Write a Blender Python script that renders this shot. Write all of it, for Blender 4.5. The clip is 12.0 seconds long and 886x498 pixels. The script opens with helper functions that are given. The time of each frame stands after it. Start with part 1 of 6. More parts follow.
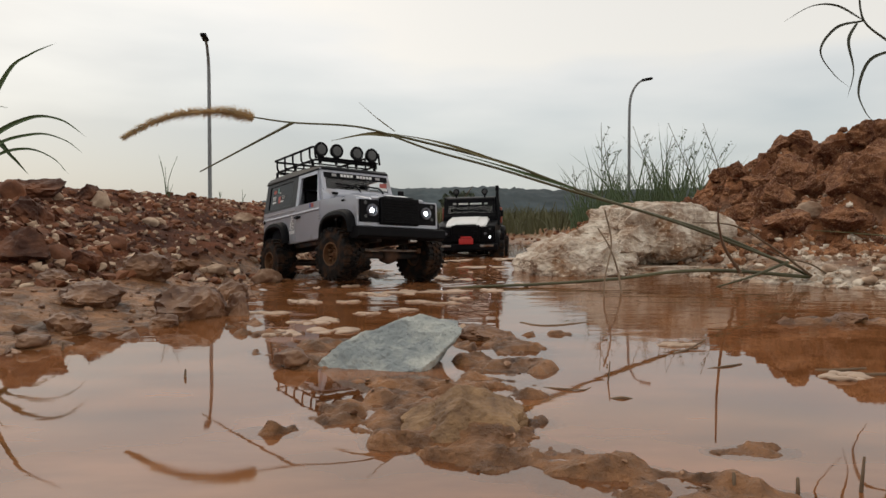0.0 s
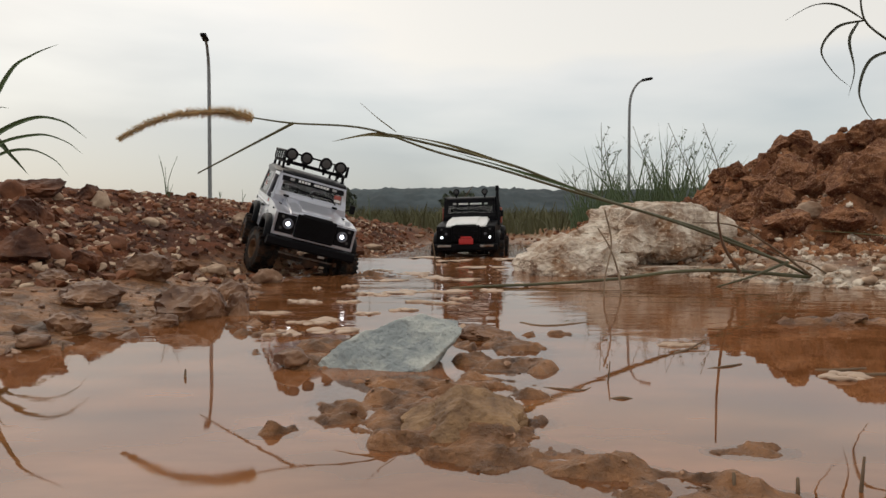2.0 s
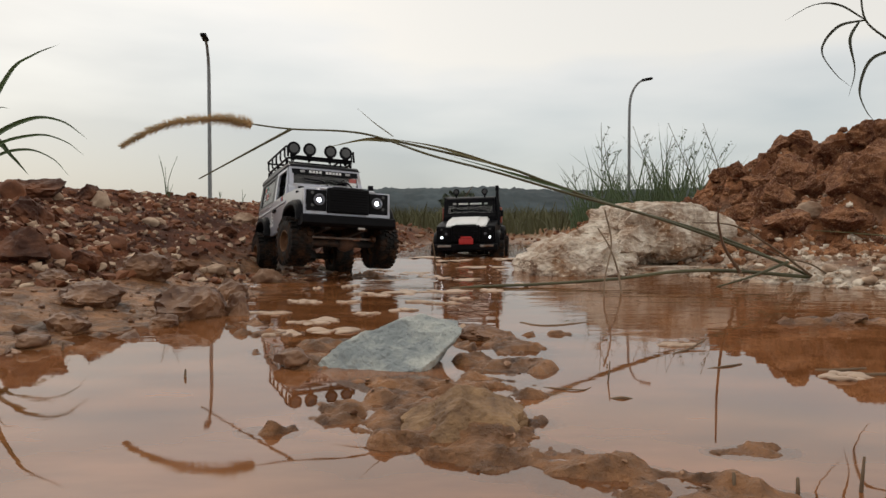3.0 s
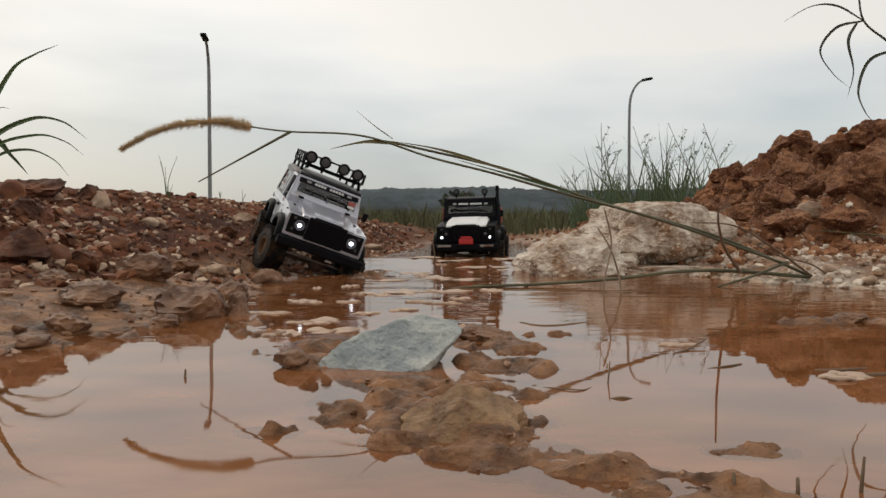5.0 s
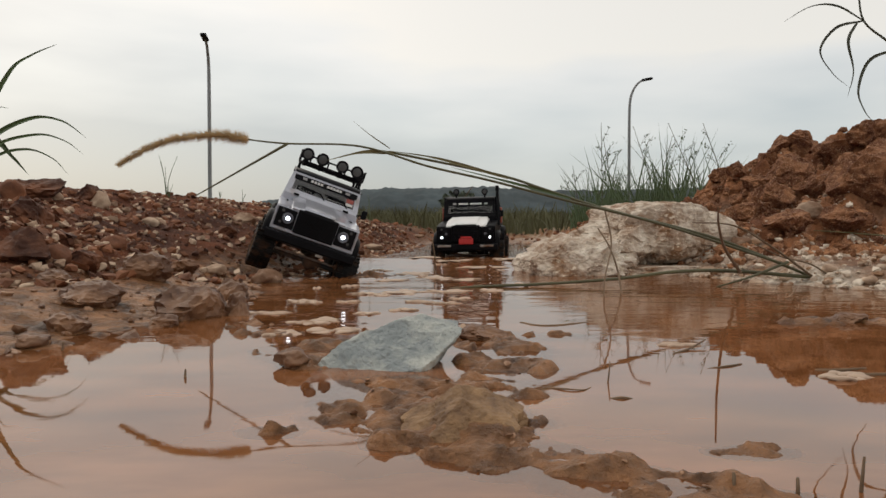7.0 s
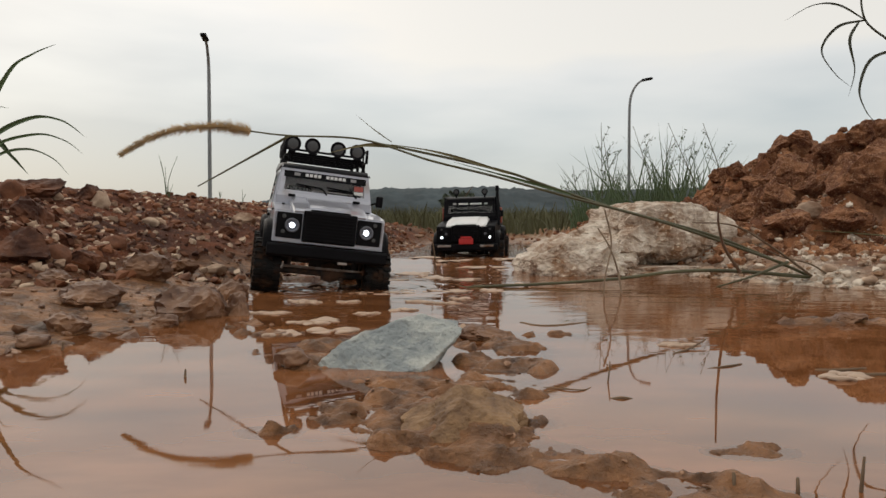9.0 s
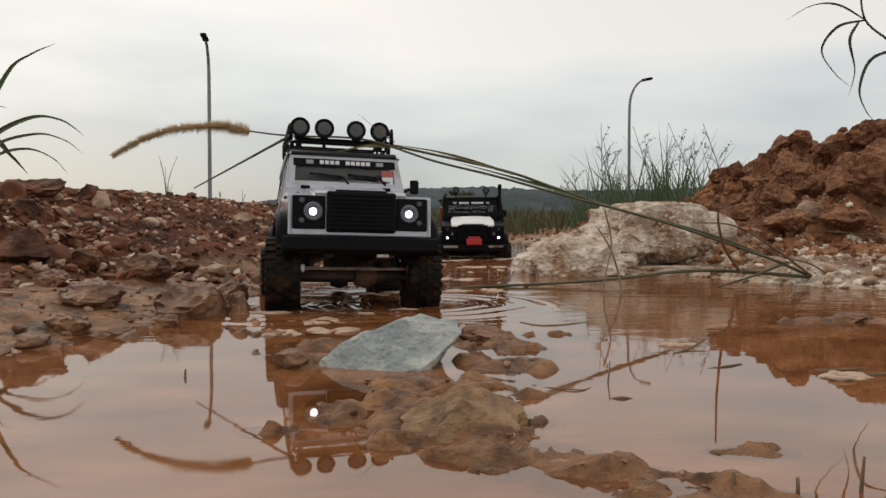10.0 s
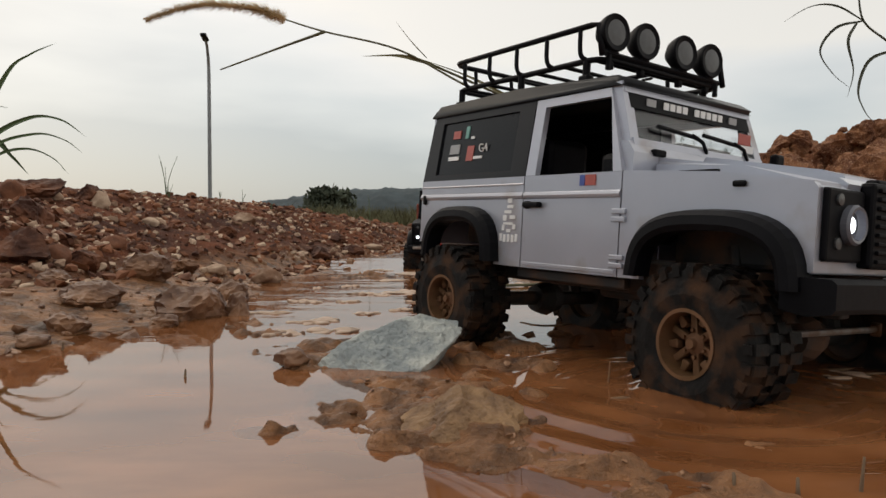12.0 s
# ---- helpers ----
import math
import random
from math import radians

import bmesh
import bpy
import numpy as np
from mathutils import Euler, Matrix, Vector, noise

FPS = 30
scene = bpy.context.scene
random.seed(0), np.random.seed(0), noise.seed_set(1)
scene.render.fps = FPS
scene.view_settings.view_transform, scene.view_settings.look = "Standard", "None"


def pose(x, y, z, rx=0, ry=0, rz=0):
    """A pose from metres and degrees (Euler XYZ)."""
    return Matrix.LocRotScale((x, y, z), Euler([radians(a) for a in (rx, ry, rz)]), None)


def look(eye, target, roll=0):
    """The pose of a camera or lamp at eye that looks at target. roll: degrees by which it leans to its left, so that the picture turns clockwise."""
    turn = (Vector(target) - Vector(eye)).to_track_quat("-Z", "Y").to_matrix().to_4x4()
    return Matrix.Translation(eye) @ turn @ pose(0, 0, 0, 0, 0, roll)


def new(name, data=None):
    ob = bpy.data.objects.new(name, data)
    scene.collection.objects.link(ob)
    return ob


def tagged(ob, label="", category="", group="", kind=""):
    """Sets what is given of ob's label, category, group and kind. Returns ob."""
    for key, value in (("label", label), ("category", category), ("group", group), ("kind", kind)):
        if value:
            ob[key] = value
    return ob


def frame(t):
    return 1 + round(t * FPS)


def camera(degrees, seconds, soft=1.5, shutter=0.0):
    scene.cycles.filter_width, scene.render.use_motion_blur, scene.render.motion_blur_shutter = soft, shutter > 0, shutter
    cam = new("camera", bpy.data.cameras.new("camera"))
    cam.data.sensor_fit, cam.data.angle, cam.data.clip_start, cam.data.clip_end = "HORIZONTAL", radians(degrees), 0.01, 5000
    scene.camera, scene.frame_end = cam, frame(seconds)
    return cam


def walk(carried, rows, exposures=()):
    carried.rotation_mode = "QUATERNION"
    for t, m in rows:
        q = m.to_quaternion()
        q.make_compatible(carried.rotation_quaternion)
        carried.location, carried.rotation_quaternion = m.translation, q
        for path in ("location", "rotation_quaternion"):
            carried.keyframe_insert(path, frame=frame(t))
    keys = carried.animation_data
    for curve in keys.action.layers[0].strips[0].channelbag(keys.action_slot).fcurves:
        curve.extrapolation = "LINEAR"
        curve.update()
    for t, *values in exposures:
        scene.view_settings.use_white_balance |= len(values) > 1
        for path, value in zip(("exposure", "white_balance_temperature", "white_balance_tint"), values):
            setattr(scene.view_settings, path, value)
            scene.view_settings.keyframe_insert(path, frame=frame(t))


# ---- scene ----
cam = camera(63.9, 12.0)
walk(cam, [(0.0, pose(0, 0, 0.078, 88.5, 0, 0)), (12.0, pose(0, 0, 0.078, 88.5, 0, 0))], exposures=[(0.0, 0.0, 6950, 10), (12.0, 0.0, 6950, 10)])

# ---- light: an overcast late afternoon ----
world = bpy.data.worlds.new("overcast_sky")
scene.world = world
world.use_nodes = True
wn, wl = world.node_tree.nodes, world.node_tree.links
wn.clear()
w_out = wn.new("ShaderNodeOutputWorld")
w_sky = wn.new("ShaderNodeTexSky")
w_sky.sky_type, w_sky.sun_disc = "NISHITA", False
w_sky.sun_elevation, w_sky.sun_rotation = radians(38), radians(-40)
w_sky.air_density, w_sky.dust_density = 1.0, 3.0
w_bg = wn.new("ShaderNodeBackground")
w_bg.inputs["Strength"].default_value = 0.03
w_cloud = wn.new("ShaderNodeBackground")
w_cloud.inputs["Strength"].default_value = 0.73
w_add = wn.new("ShaderNodeAddShader")
w_co = wn.new("ShaderNodeTexCoord")
w_map = wn.new("ShaderNodeMapping")
w_map.inputs["Scale"].default_value = (1.0, 1.0, 4.2)
w_map.inputs["Location"].default_value = (0.35, 0.2, 0.1)
w_noise = wn.new("ShaderNodeTexNoise")
w_noise.inputs["Scale"].default_value = 1.7
w_noise.inputs["Detail"].default_value = 5.0
w_noise.inputs["Roughness"].default_value = 0.45
w_ramp = wn.new("ShaderNodeValToRGB")
cr = w_ramp.color_ramp
cr.elements[0].position, cr.elements[0].color = 0.42, (0.42, 0.495, 0.56, 1)
cr.elements[1].position, cr.elements[1].color = 1.0, (0.985, 0.97, 0.925, 1)
w_mid = cr.elements.new(0.64)
w_mid.color = (0.65, 0.715, 0.755, 1)
cr.elements.new(0.86).color = (0.87, 0.895, 0.905, 1)
wl.new(w_co.outputs["Generated"], w_map.inputs["Vector"])
wl.new(w_map.outputs["Vector"], w_noise.inputs["Vector"])
w_sep = wn.new("ShaderNodeSeparateXYZ")
wl.new(w_co.outputs["Generated"], w_sep.inputs[0])
w_up = wn.new("ShaderNodeMath")
w_up.operation, w_up.use_clamp = "MULTIPLY_ADD", False
w_up.inputs[1].default_value = 3.0
wl.new(w_sep.outputs["Z"], w_up.inputs[0])
w_con = wn.new("ShaderNodeMath")
w_con.operation = "MULTIPLY_ADD"
w_con.inputs[1].default_value, w_con.inputs[2].default_value = 1.3, -0.46
wl.new(w_noise.outputs["Fac"], w_con.inputs[0])
wl.new(w_con.outputs[0], w_up.inputs[2])
w_west = wn.new("ShaderNodeMath")
w_west.operation = "MULTIPLY_ADD"
w_west.inputs[1].default_value = 0.60
wl.new(w_sep.outputs["X"], w_west.inputs[0])
wl.new(w_up.outputs[0], w_west.inputs[2])
wl.new(w_west.outputs[0], w_ramp.inputs["Fac"])
wl.new(w_ramp.outputs["Color"], w_cloud.inputs["Color"])
wl.new(w_sky.outputs["Color"], w_bg.inputs["Color"])
wl.new(w_bg.outputs["Background"], w_add.inputs[0])
wl.new(w_cloud.outputs["Background"], w_add.inputs[1])
wl.new(w_add.outputs["Shader"], w_out.inputs["Surface"])

sun_data = bpy.data.lights.new("sun", "SUN")
sun_data.energy, sun_data.angle, sun_data.color = 0.5, radians(25), (1.0, 0.95, 0.88)
sun = new("sun", sun_data)
sun.matrix_world = look((-4, 3, 6), (0, 1, 0))


# ---- materials ----
def nodes_of(name):
    m = bpy.data.materials.new(name)
    m.use_nodes = True
    n, l = m.node_tree.nodes, m.node_tree.links
    return m, n, l, n["Principled BSDF"]


def simple(name, base, rough=0.5, metal=0.0, var=0.12, scale=60.0, bump=0.0, dirt=None, dirt_amount=0.5, coat=0.0, spec=0.5):
    """A painted, plastic, metal or plant surface with grain at two scales and an optional film of dirt."""
    m, n, l, b = nodes_of(name)
    co = n.new("ShaderNodeTexCoord")
    n1 = n.new("ShaderNodeTexNoise")
    n1.inputs["Scale"].default_value, n1.inputs["Detail"].default_value = scale, 6
    n2 = n.new("ShaderNodeTexNoise")
    n2.inputs["Scale"].default_value, n2.inputs["Detail"].default_value = scale * 0.17, 3
    l.new(co.outputs["Object"], n1.inputs["Vector"])
    l.new(co.outputs["Object"], n2.inputs["Vector"])
    mul = n.new("ShaderNodeMath")
    mul.operation = "MULTIPLY"
    l.new(n1.outputs["Fac"], mul.inputs[0])
    l.new(n2.outputs["Fac"], mul.inputs[1])
    ramp = n.new("ShaderNodeValToRGB")
    e = ramp.color_ramp.elements
    e[0].position, e[0].color = 0.12, tuple(c * (1 - var) for c in base) + (1,)
    e[1].position, e[1].color = 0.42, tuple(min(1, c * (1 + var)) for c in base) + (1,)
    l.new(mul.outputs[0], ramp.inputs["Fac"])
    col = ramp.outputs["Color"]
    rough_socket = None
    if dirt:
        dm = n.new("ShaderNodeValToRGB")
        d = dm.color_ramp.elements
        d[0].position, d[0].color = 0.60 - 0.35 * dirt_amount, (0, 0, 0, 1)
        d[1].position, d[1].color = 0.78 - 0.20 * dirt_amount, (1, 1, 1, 1)
        n3 = n.new("ShaderNodeTexNoise")
        n3.inputs["Scale"].default_value, n3.inputs["Detail"].default_value = scale * 0.6, 8
        l.new(co.outputs["Object"], n3.inputs["Vector"])
        l.new(n3.outputs["Fac"], dm.inputs["Fac"])
        mix = n.new("ShaderNodeMixRGB")
        mix.inputs["Color2"].default_value = (*dirt, 1)
        l.new(dm.outputs["Color"], mix.inputs["Fac"])
        l.new(col, mix.inputs["Color1"])
        col = mix.outputs["Color"]
        rr = n.new("ShaderNodeMapRange")
        rr.inputs["To Min"].default_value, rr.inputs["To Max"].default_value = rough, min(0.9, rough + 0.35)
        l.new(dm.outputs["Color"], rr.inputs["Value"])
        rough_socket = rr.outputs["Result"]
    l.new(col, b.inputs["Base Color"])
    b.inputs["Roughness"].default_value, b.inputs["Metallic"].default_value = rough, metal
    b.inputs["Coat Weight"].default_value = coat
    b.inputs["Specular IOR Level"].default_value = spec
    if rough_socket:
        l.new(rough_socket, b.inputs["Roughness"])
    if bump:
        bp = n.new("ShaderNodeBump")
        bp.inputs["Strength"].default_value, bp.inputs["Distance"].default_value = bump, 0.002
        l.new(n1.outputs["Fac"], bp.inputs["Height"])
        l.new(bp.outputs["Normal"], b.inputs["Normal"])
    return m


def stone_mat(name, dark, light, scale=22.0, rough=0.85, bump=0.8, fleck=None, relief=0.004):
    """Broken stone: two tones in patches, fine grain, pits, and each piece a little different."""
    m, n, l, b = nodes_of(name)
    co = n.new("ShaderNodeTexCoord")
    big = n.new("ShaderNodeTexNoise")
    big.inputs["Scale"].default_value, big.inputs["Detail"].default_value, big.inputs["Roughness"].default_value = scale, 8, 0.65
    fine = n.new("ShaderNodeTexNoise")
    fine.inputs["Scale"].default_value, fine.inputs["Detail"].default_value = scale * 9, 4
    l.new(co.outputs["Object"], big.inputs["Vector"])
    l.new(co.outputs["Object"], fine.inputs["Vector"])
    info = n.new("ShaderNodeNewGeometry")
    add = n.new("ShaderNodeMath")
    add.operation = "MULTIPLY_ADD"
    add.inputs[1].default_value, add.inputs[2].default_value = 0.34, -0.17
    l.new(info.outputs["Random Per Island"], add.inputs[0])
    plus = n.new("ShaderNodeMath")
    l.new(add.outputs[0], plus.inputs[0])
    l.new(big.outputs["Fac"], plus.inputs[1])
    ramp = n.new("ShaderNodeValToRGB")
    e = ramp.color_ramp.elements
    e[0].position, e[0].color = 0.34, (*dark, 1)
    e[1].position, e[1].color = 0.66, (*light, 1)
    l.new(plus.outputs[0], ramp.inputs["Fac"])
    col = ramp.outputs["Color"]
    if fleck:
        fr = n.new("ShaderNodeValToRGB")
        fr.color_ramp.elements[0].position = 0.55
        fr.color_ramp.elements[1].position = 0.68
        l.new(fine.outputs["Fac"], fr.inputs["Fac"])
        mx = n.new("ShaderNodeMixRGB")
        mx.inputs["Color2"].default_value = (*fleck, 1)
        l.new(fr.outputs["Color"], mx.inputs["Fac"])
        l.new(col, mx.inputs["Color1"])
        col = mx.outputs["Color"]
    l.new(col, b.inputs["Base Color"])
    b.inputs["Roughness"].default_value = rough
    bp = n.new("ShaderNodeBump")
    bp.inputs["Strength"].default_value, bp.inputs["Distance"].default_value = bump, relief
    sm = n.new("ShaderNodeMath")
    sm.operation = "MULTIPLY_ADD"
    sm.inputs[1].default_value = 0.35
    l.new(fine.outputs["Fac"], sm.inputs[0])
    l.new(big.outputs["Fac"], sm.inputs[2])
    l.new(sm.outputs[0], bp.inputs["Height"])
    l.new(bp.outputs["Normal"], b.inputs["Normal"])
    return m


def ground_material():
    """Laterite soil: red-brown loam, tan wet mud near the water, chalky patches on the far shore, dry turf further out."""
    m, n, l, b = nodes_of("laterite_soil")
    co = n.new("ShaderNodeTexCoord")
    sep = n.new("ShaderNodeSeparateXYZ")
    l.new(co.outputs["Object"], sep.inputs[0])

    def noise_tex(scale, detail=6, rough=0.55):
        t = n.new("ShaderNodeTexNoise")
        t.inputs["Scale"].default_value, t.inputs["Detail"].default_value, t.inputs["Roughness"].default_value = scale, detail, rough
        l.new(co.outputs["Object"], t.inputs["Vector"])
        return t.outputs["Fac"]

    def ramp2(fac, p0, c0, p1, c1):
        r = n.new("ShaderNodeValToRGB")
        e = r.color_ramp.elements
        e[0].position, e[0].color, e[1].position, e[1].color = p0, (*c0, 1), p1, (*c1, 1)
        l.new(fac, r.inputs["Fac"])
        return r.outputs["Color"]

    def rng(value, a, z):
        r = n.new("ShaderNodeMapRange")
        r.inputs["From Min"].default_value, r.inputs["From Max"].default_value = a, z
        l.new(value, r.inputs["Value"])
        return r.outputs["Result"]

    def mix(fac, a, z):
        x = n.new("ShaderNodeMixRGB")
        l.new(fac, x.inputs["Fac"]), l.new(a, x.inputs["Color1"]), l.new(z, x.inputs["Color2"])
        return x.outputs["Color"]

    def math2(op, a, z):
        x = n.new("ShaderNodeMath")
        x.operation = op
        for i, v in enumerate((a, z)):
            if isinstance(v, float):
                x.inputs[i].default_value = v
            else:
                l.new(v, x.inputs[i])
        return x.outputs[0]

    coarse, grain, patch = noise_tex(9), noise_tex(120, 5), noise_tex(3.1, 4)
    dark = ramp2(coarse, 0.35, (0.048, 0.0135, 0.006), 0.66, (0.165, 0.050, 0.019))
    red = ramp2(coarse, 0.34, (0.13, 0.046, 0.019), 0.66, (0.36, 0.155, 0.070))
    mud = ramp2(noise_tex(38, 7, 0.62), 0.34, (0.050, 0.020, 0.008), 0.66, (0.37, 0.178, 0.080))
    turf = ramp2(coarse, 0.35, (0.10, 0.075, 0.03), 0.65, (0.24, 0.15, 0.07))
    chalk = ramp2(grain, 0.35, (0.42, 0.33, 0.25), 0.65, (0.66, 0.60, 0.52))
    side = rng(sep.outputs["X"], 0.1, 0.5)
    soil = mix(side, dark, red)
    low = math2("ADD", sep.outputs["Z"], math2("MULTIPLY", patch, 0.02))
    wet = rng(low, 0.058, 0.028)
    col = mix(wet, soil, mud)
    chalk_mask = math2("MULTIPLY", rng(patch, 0.50, 0.62), math2("MULTIPLY", math2("MULTIPLY", rng(sep.outputs["X"], 0.22, 0.5), rng(sep.outputs["X"], 2.4, 1.2)), rng(sep.outputs["Z"], 0.17, 0.06)))
    col = mix(chalk_mask, col, chalk)
    col = mix(rng(sep.outputs["Y"], 3.0, 6.0), col, turf)
    tone = ramp2(grain, 0.3, (0.72, 0.72, 0.72), 0.7, (1.15, 1.12, 1.1))
    x = n.new("ShaderNodeMixRGB")
    x.blend_type = "MULTIPLY"
    x.inputs["Fac"].default_value = 1.0
    l.new(col, x.inputs["Color1"]), l.new(tone, x.inputs["Color2"])
    l.new(x.outputs["Color"], b.inputs["Base Color"])
    rr = n.new("ShaderNodeMapRange")
    rr.inputs["To Min"].default_value, rr.inputs["To Max"].default_value = 0.92, 0.44
    l.new(wet, rr.inputs["Value"])
    l.new(rr.outputs["Result"], b.inputs["Roughness"])
    bp = n.new("ShaderNodeBump")
    b.inputs["Specular IOR Level"].default_value = 0.3
    bp.inputs["Strength"].default_value, bp.inputs["Distance"].default_value = 1.0, 0.007
    l.new(math2("ADD", math2("MULTIPLY", noise_tex(210, 6, 0.6), 0.55), noise_tex(48, 7, 0.65)), bp.inputs["Height"])
    l.new(bp.outputs["Normal"], b.inputs["Normal"])
    return m


def water_material():
    """Silty water: a still mirror near by, livelier up the stream; the bed shows through where it is shallow."""
    m, n, l, b = nodes_of("muddy_water")
    n.remove(b)
    out = n["Material Output"]
    co = n.new("ShaderNodeTexCoord")
    mp = n.new("ShaderNodeMapping")
    mp.inputs["Scale"].default_value = (1.0, 2.2, 1.0)
    l.new(co.outputs["Object"], mp.inputs["Vector"])

    def noise_tex(scale, detail, vector):
        t = n.new("ShaderNodeTexNoise")
        t.inputs["Scale"].default_value, t.inputs["Detail"].default_value = scale, detail
        l.new(vector, t.inputs["Vector"])
        return t.outputs["Fac"]

    silt = n.new("ShaderNodeValToRGB")
    e = silt.color_ramp.elements
    e[0].position, e[0].color = 0.34, (0.150, 0.054, 0.019, 1)
    e[1].position, e[1].color = 0.66, (0.300, 0.122, 0.050, 1)
    l.new(noise_tex(11.0, 9, mp.outputs["Vector"]), silt.inputs["Fac"])
    sep = n.new("ShaderNodeSeparateXYZ")
    l.new(co.outputs["Object"], sep.inputs[0])
    run = n.new("ShaderNodeMapRange")
    run.inputs["From Min"].default_value, run.inputs["From Max"].default_value = 0.42, 1.25
    run.inputs["To Min"].default_value, run.inputs["To Max"].default_value = 0.012, 0.42
    l.new(sep.outputs["Y"], run.inputs["Value"])
    sm = n.new("ShaderNodeMath")
    sm.operation = "MULTIPLY_ADD"
    sm.inputs[1].default_value = 0.18
    l.new(noise_tex(38.0, 2, mp.outputs["Vector"]), sm.inputs[0])
    l.new(noise_tex(9.0, 3, mp.outputs["Vector"]), sm.inputs[2])
    bp = n.new("ShaderNodeBump")
    bp.inputs["Distance"].default_value = 0.006
    l.new(run.outputs["Result"], bp.inputs["Strength"])
    l.new(sm.outputs[0], bp.inputs["Height"])
    body = n.new("ShaderNodeBsdfDiffuse")
    l.new(silt.outputs["Color"], body.inputs["Color"])
    clear = n.new("ShaderNodeBsdfTransparent")
    clear.inputs["Color"].default_value = (0.86, 0.70, 0.55, 1)
    depth = n.new("ShaderNodeAttribute")
    depth.attribute_name = "depth"
    murk = n.new("ShaderNodeMapRange")
    murk.interpolation_type = "SMOOTHSTEP"
    murk.inputs["From Min"].default_value, murk.inputs["From Max"].default_value = -0.001, 0.010
    murk.inputs["To Min"].default_value, murk.inputs["To Max"].default_value = 0.58, 1.0
    l.new(depth.outputs["Fac"], murk.inputs["Value"])
    under = n.new("ShaderNodeMixShader")
    l.new(murk.outputs["Result"], under.inputs[0])
    l.new(clear.outputs[0], under.inputs[1])
    l.new(body.outputs[0], under.inputs[2])
    gloss = n.new("ShaderNodeBsdfGlossy")
    film = n.new("ShaderNodeMapRange")
    film.inputs["From Min"].default_value, film.inputs["From Max"].default_value = 0.42, 0.72
    film.inputs["To Min"].default_value, film.inputs["To Max"].default_value = 0.012, 0.055
    l.new(noise_tex(8.0, 7, mp.outputs["Vector"]), film.inputs["Value"])
    l.new(film.outputs["Result"], gloss.inputs["Roughness"])
    l.new(bp.outputs["Normal"], gloss.inputs["Normal"])
    fres = n.new("ShaderNodeFresnel")
    fres.inputs["IOR"].default_value = 2.0
    l.new(bp.outputs["Normal"], fres.inputs["Normal"])
    top = n.new("ShaderNodeMixShader")
    l.new(fres.outputs[0], top.inputs[0])
    l.new(under.outputs[0], top.inputs[1])
    l.new(gloss.outputs[0], top.inputs[2])
    l.new(top.outputs[0], out.inputs["Surface"])
    return m


def glow(name, color, strength):
    m, n, l, b = nodes_of(name)
    b.inputs["Base Color"].default_value = (*color, 1)
    b.inputs["Emission Color"].default_value = (*color, 1)
    b.inputs["Emission Strength"].default_value = strength
    return m


def glass_mat(name, tint, rough=0.03):
    m, n, l, b = nodes_of(name)
    b.inputs["Base Color"].default_value = (*tint, 1)
    b.inputs["Roughness"].default_value, b.inputs["Transmission Weight"].default_value, b.inputs["IOR"].default_value = rough, 1.0, 1.45
    return m


MUD_FILM = (0.20, 0.10, 0.055)
M_SOIL, M_WATER = ground_material(), water_material()
M_GREY = simple("grey_paint", (0.432, 0.446, 0.510), 0.28, 0.40, 0.05, 40, dirt=(0.30, 0.25, 0.22), dirt_amount=0.12, coat=0.6)
M_BLACK = simple("black_plastic", (0.0048, 0.0048, 0.0065), 0.48, 0.0, 0.3, 90, 0.1, spec=0.10)
M_ROOF = simple("dark_roof_paint", (0.009, 0.010, 0.013), 0.36, 0.0, 0.2, 60, spec=0.22)
M_RUBBER = simple("tyre_rubber", (0.0075, 0.007, 0.007), 0.5, 0.0, 0.3, 120, 0.5, dirt=(0.065, 0.032, 0.017), dirt_amount=0.38, spec=0.15)
M_RIM = simple("bronze_rim", (0.15, 0.082, 0.038), 0.45, 0.55, 0.3, 90, dirt=MUD_FILM, dirt_amount=0.7)
M_STEEL = simple("dull_steel", (0.42, 0.40, 0.38), 0.4, 0.9, 0.2, 80, dirt=MUD_FILM, dirt_amount=0.6)
M_CHASSIS = simple("chassis_black", (0.02, 0.018, 0.017), 0.6, 0.0, 0.3, 70, dirt=(0.12, 0.06, 0.035), dirt_amount=0.45)
M_WHITE = simple("white_print", (0.78, 0.78, 0.78), 0.5, 0.0, 0.04, 60)
M_GREYPRINT = simple("grey_print", (0.35, 0.35, 0.36), 0.5, 0.0, 0.04, 60)
M_RED = simple("red_plastic", (0.52, 0.03, 0.03), 0.4, 0.0, 0.15, 70)
M_REDPRINT = simple("red_print", (0.42, 0.10, 0.085), 0.5, 0.0, 0.08, 70)
M_TEAL = simple("teal_print", (0.16, 0.36, 0.32), 0.5, 0.0, 0.08, 70)
M_BLUEPRINT = simple("blue_print", (0.06, 0.10, 0.35), 0.5, 0.0, 0.08, 70)
M_ORANGE = simple("rust_red_panel", (0.30, 0.055, 0.03), 0.45, 0.0, 0.2, 70)
M_LENS = simple("spotlight_cover", (0.06, 0.062, 0.065), 0.25, 0.0, 0.2, 120)
M_LAMPGREY = simple("headlight_reflector", (0.12, 0.125, 0.15), 0.25, 0.0, 0.1, 90)
M_GLASS = glass_mat("tinted_glass", (0.86, 0.87, 0.89))
M_DARKGLASS = simple("smoked_window", (0.010, 0.011, 0.013), 0.16, 0.0, 0.15, 40, spec=0.18)
M_LED = glow("white_led", (0.80, 0.88, 1.0), 5.0)
M_TAN = simple("interior_card", (0.5, 0.48, 0.44), 0.6, 0.0, 0.1, 60)
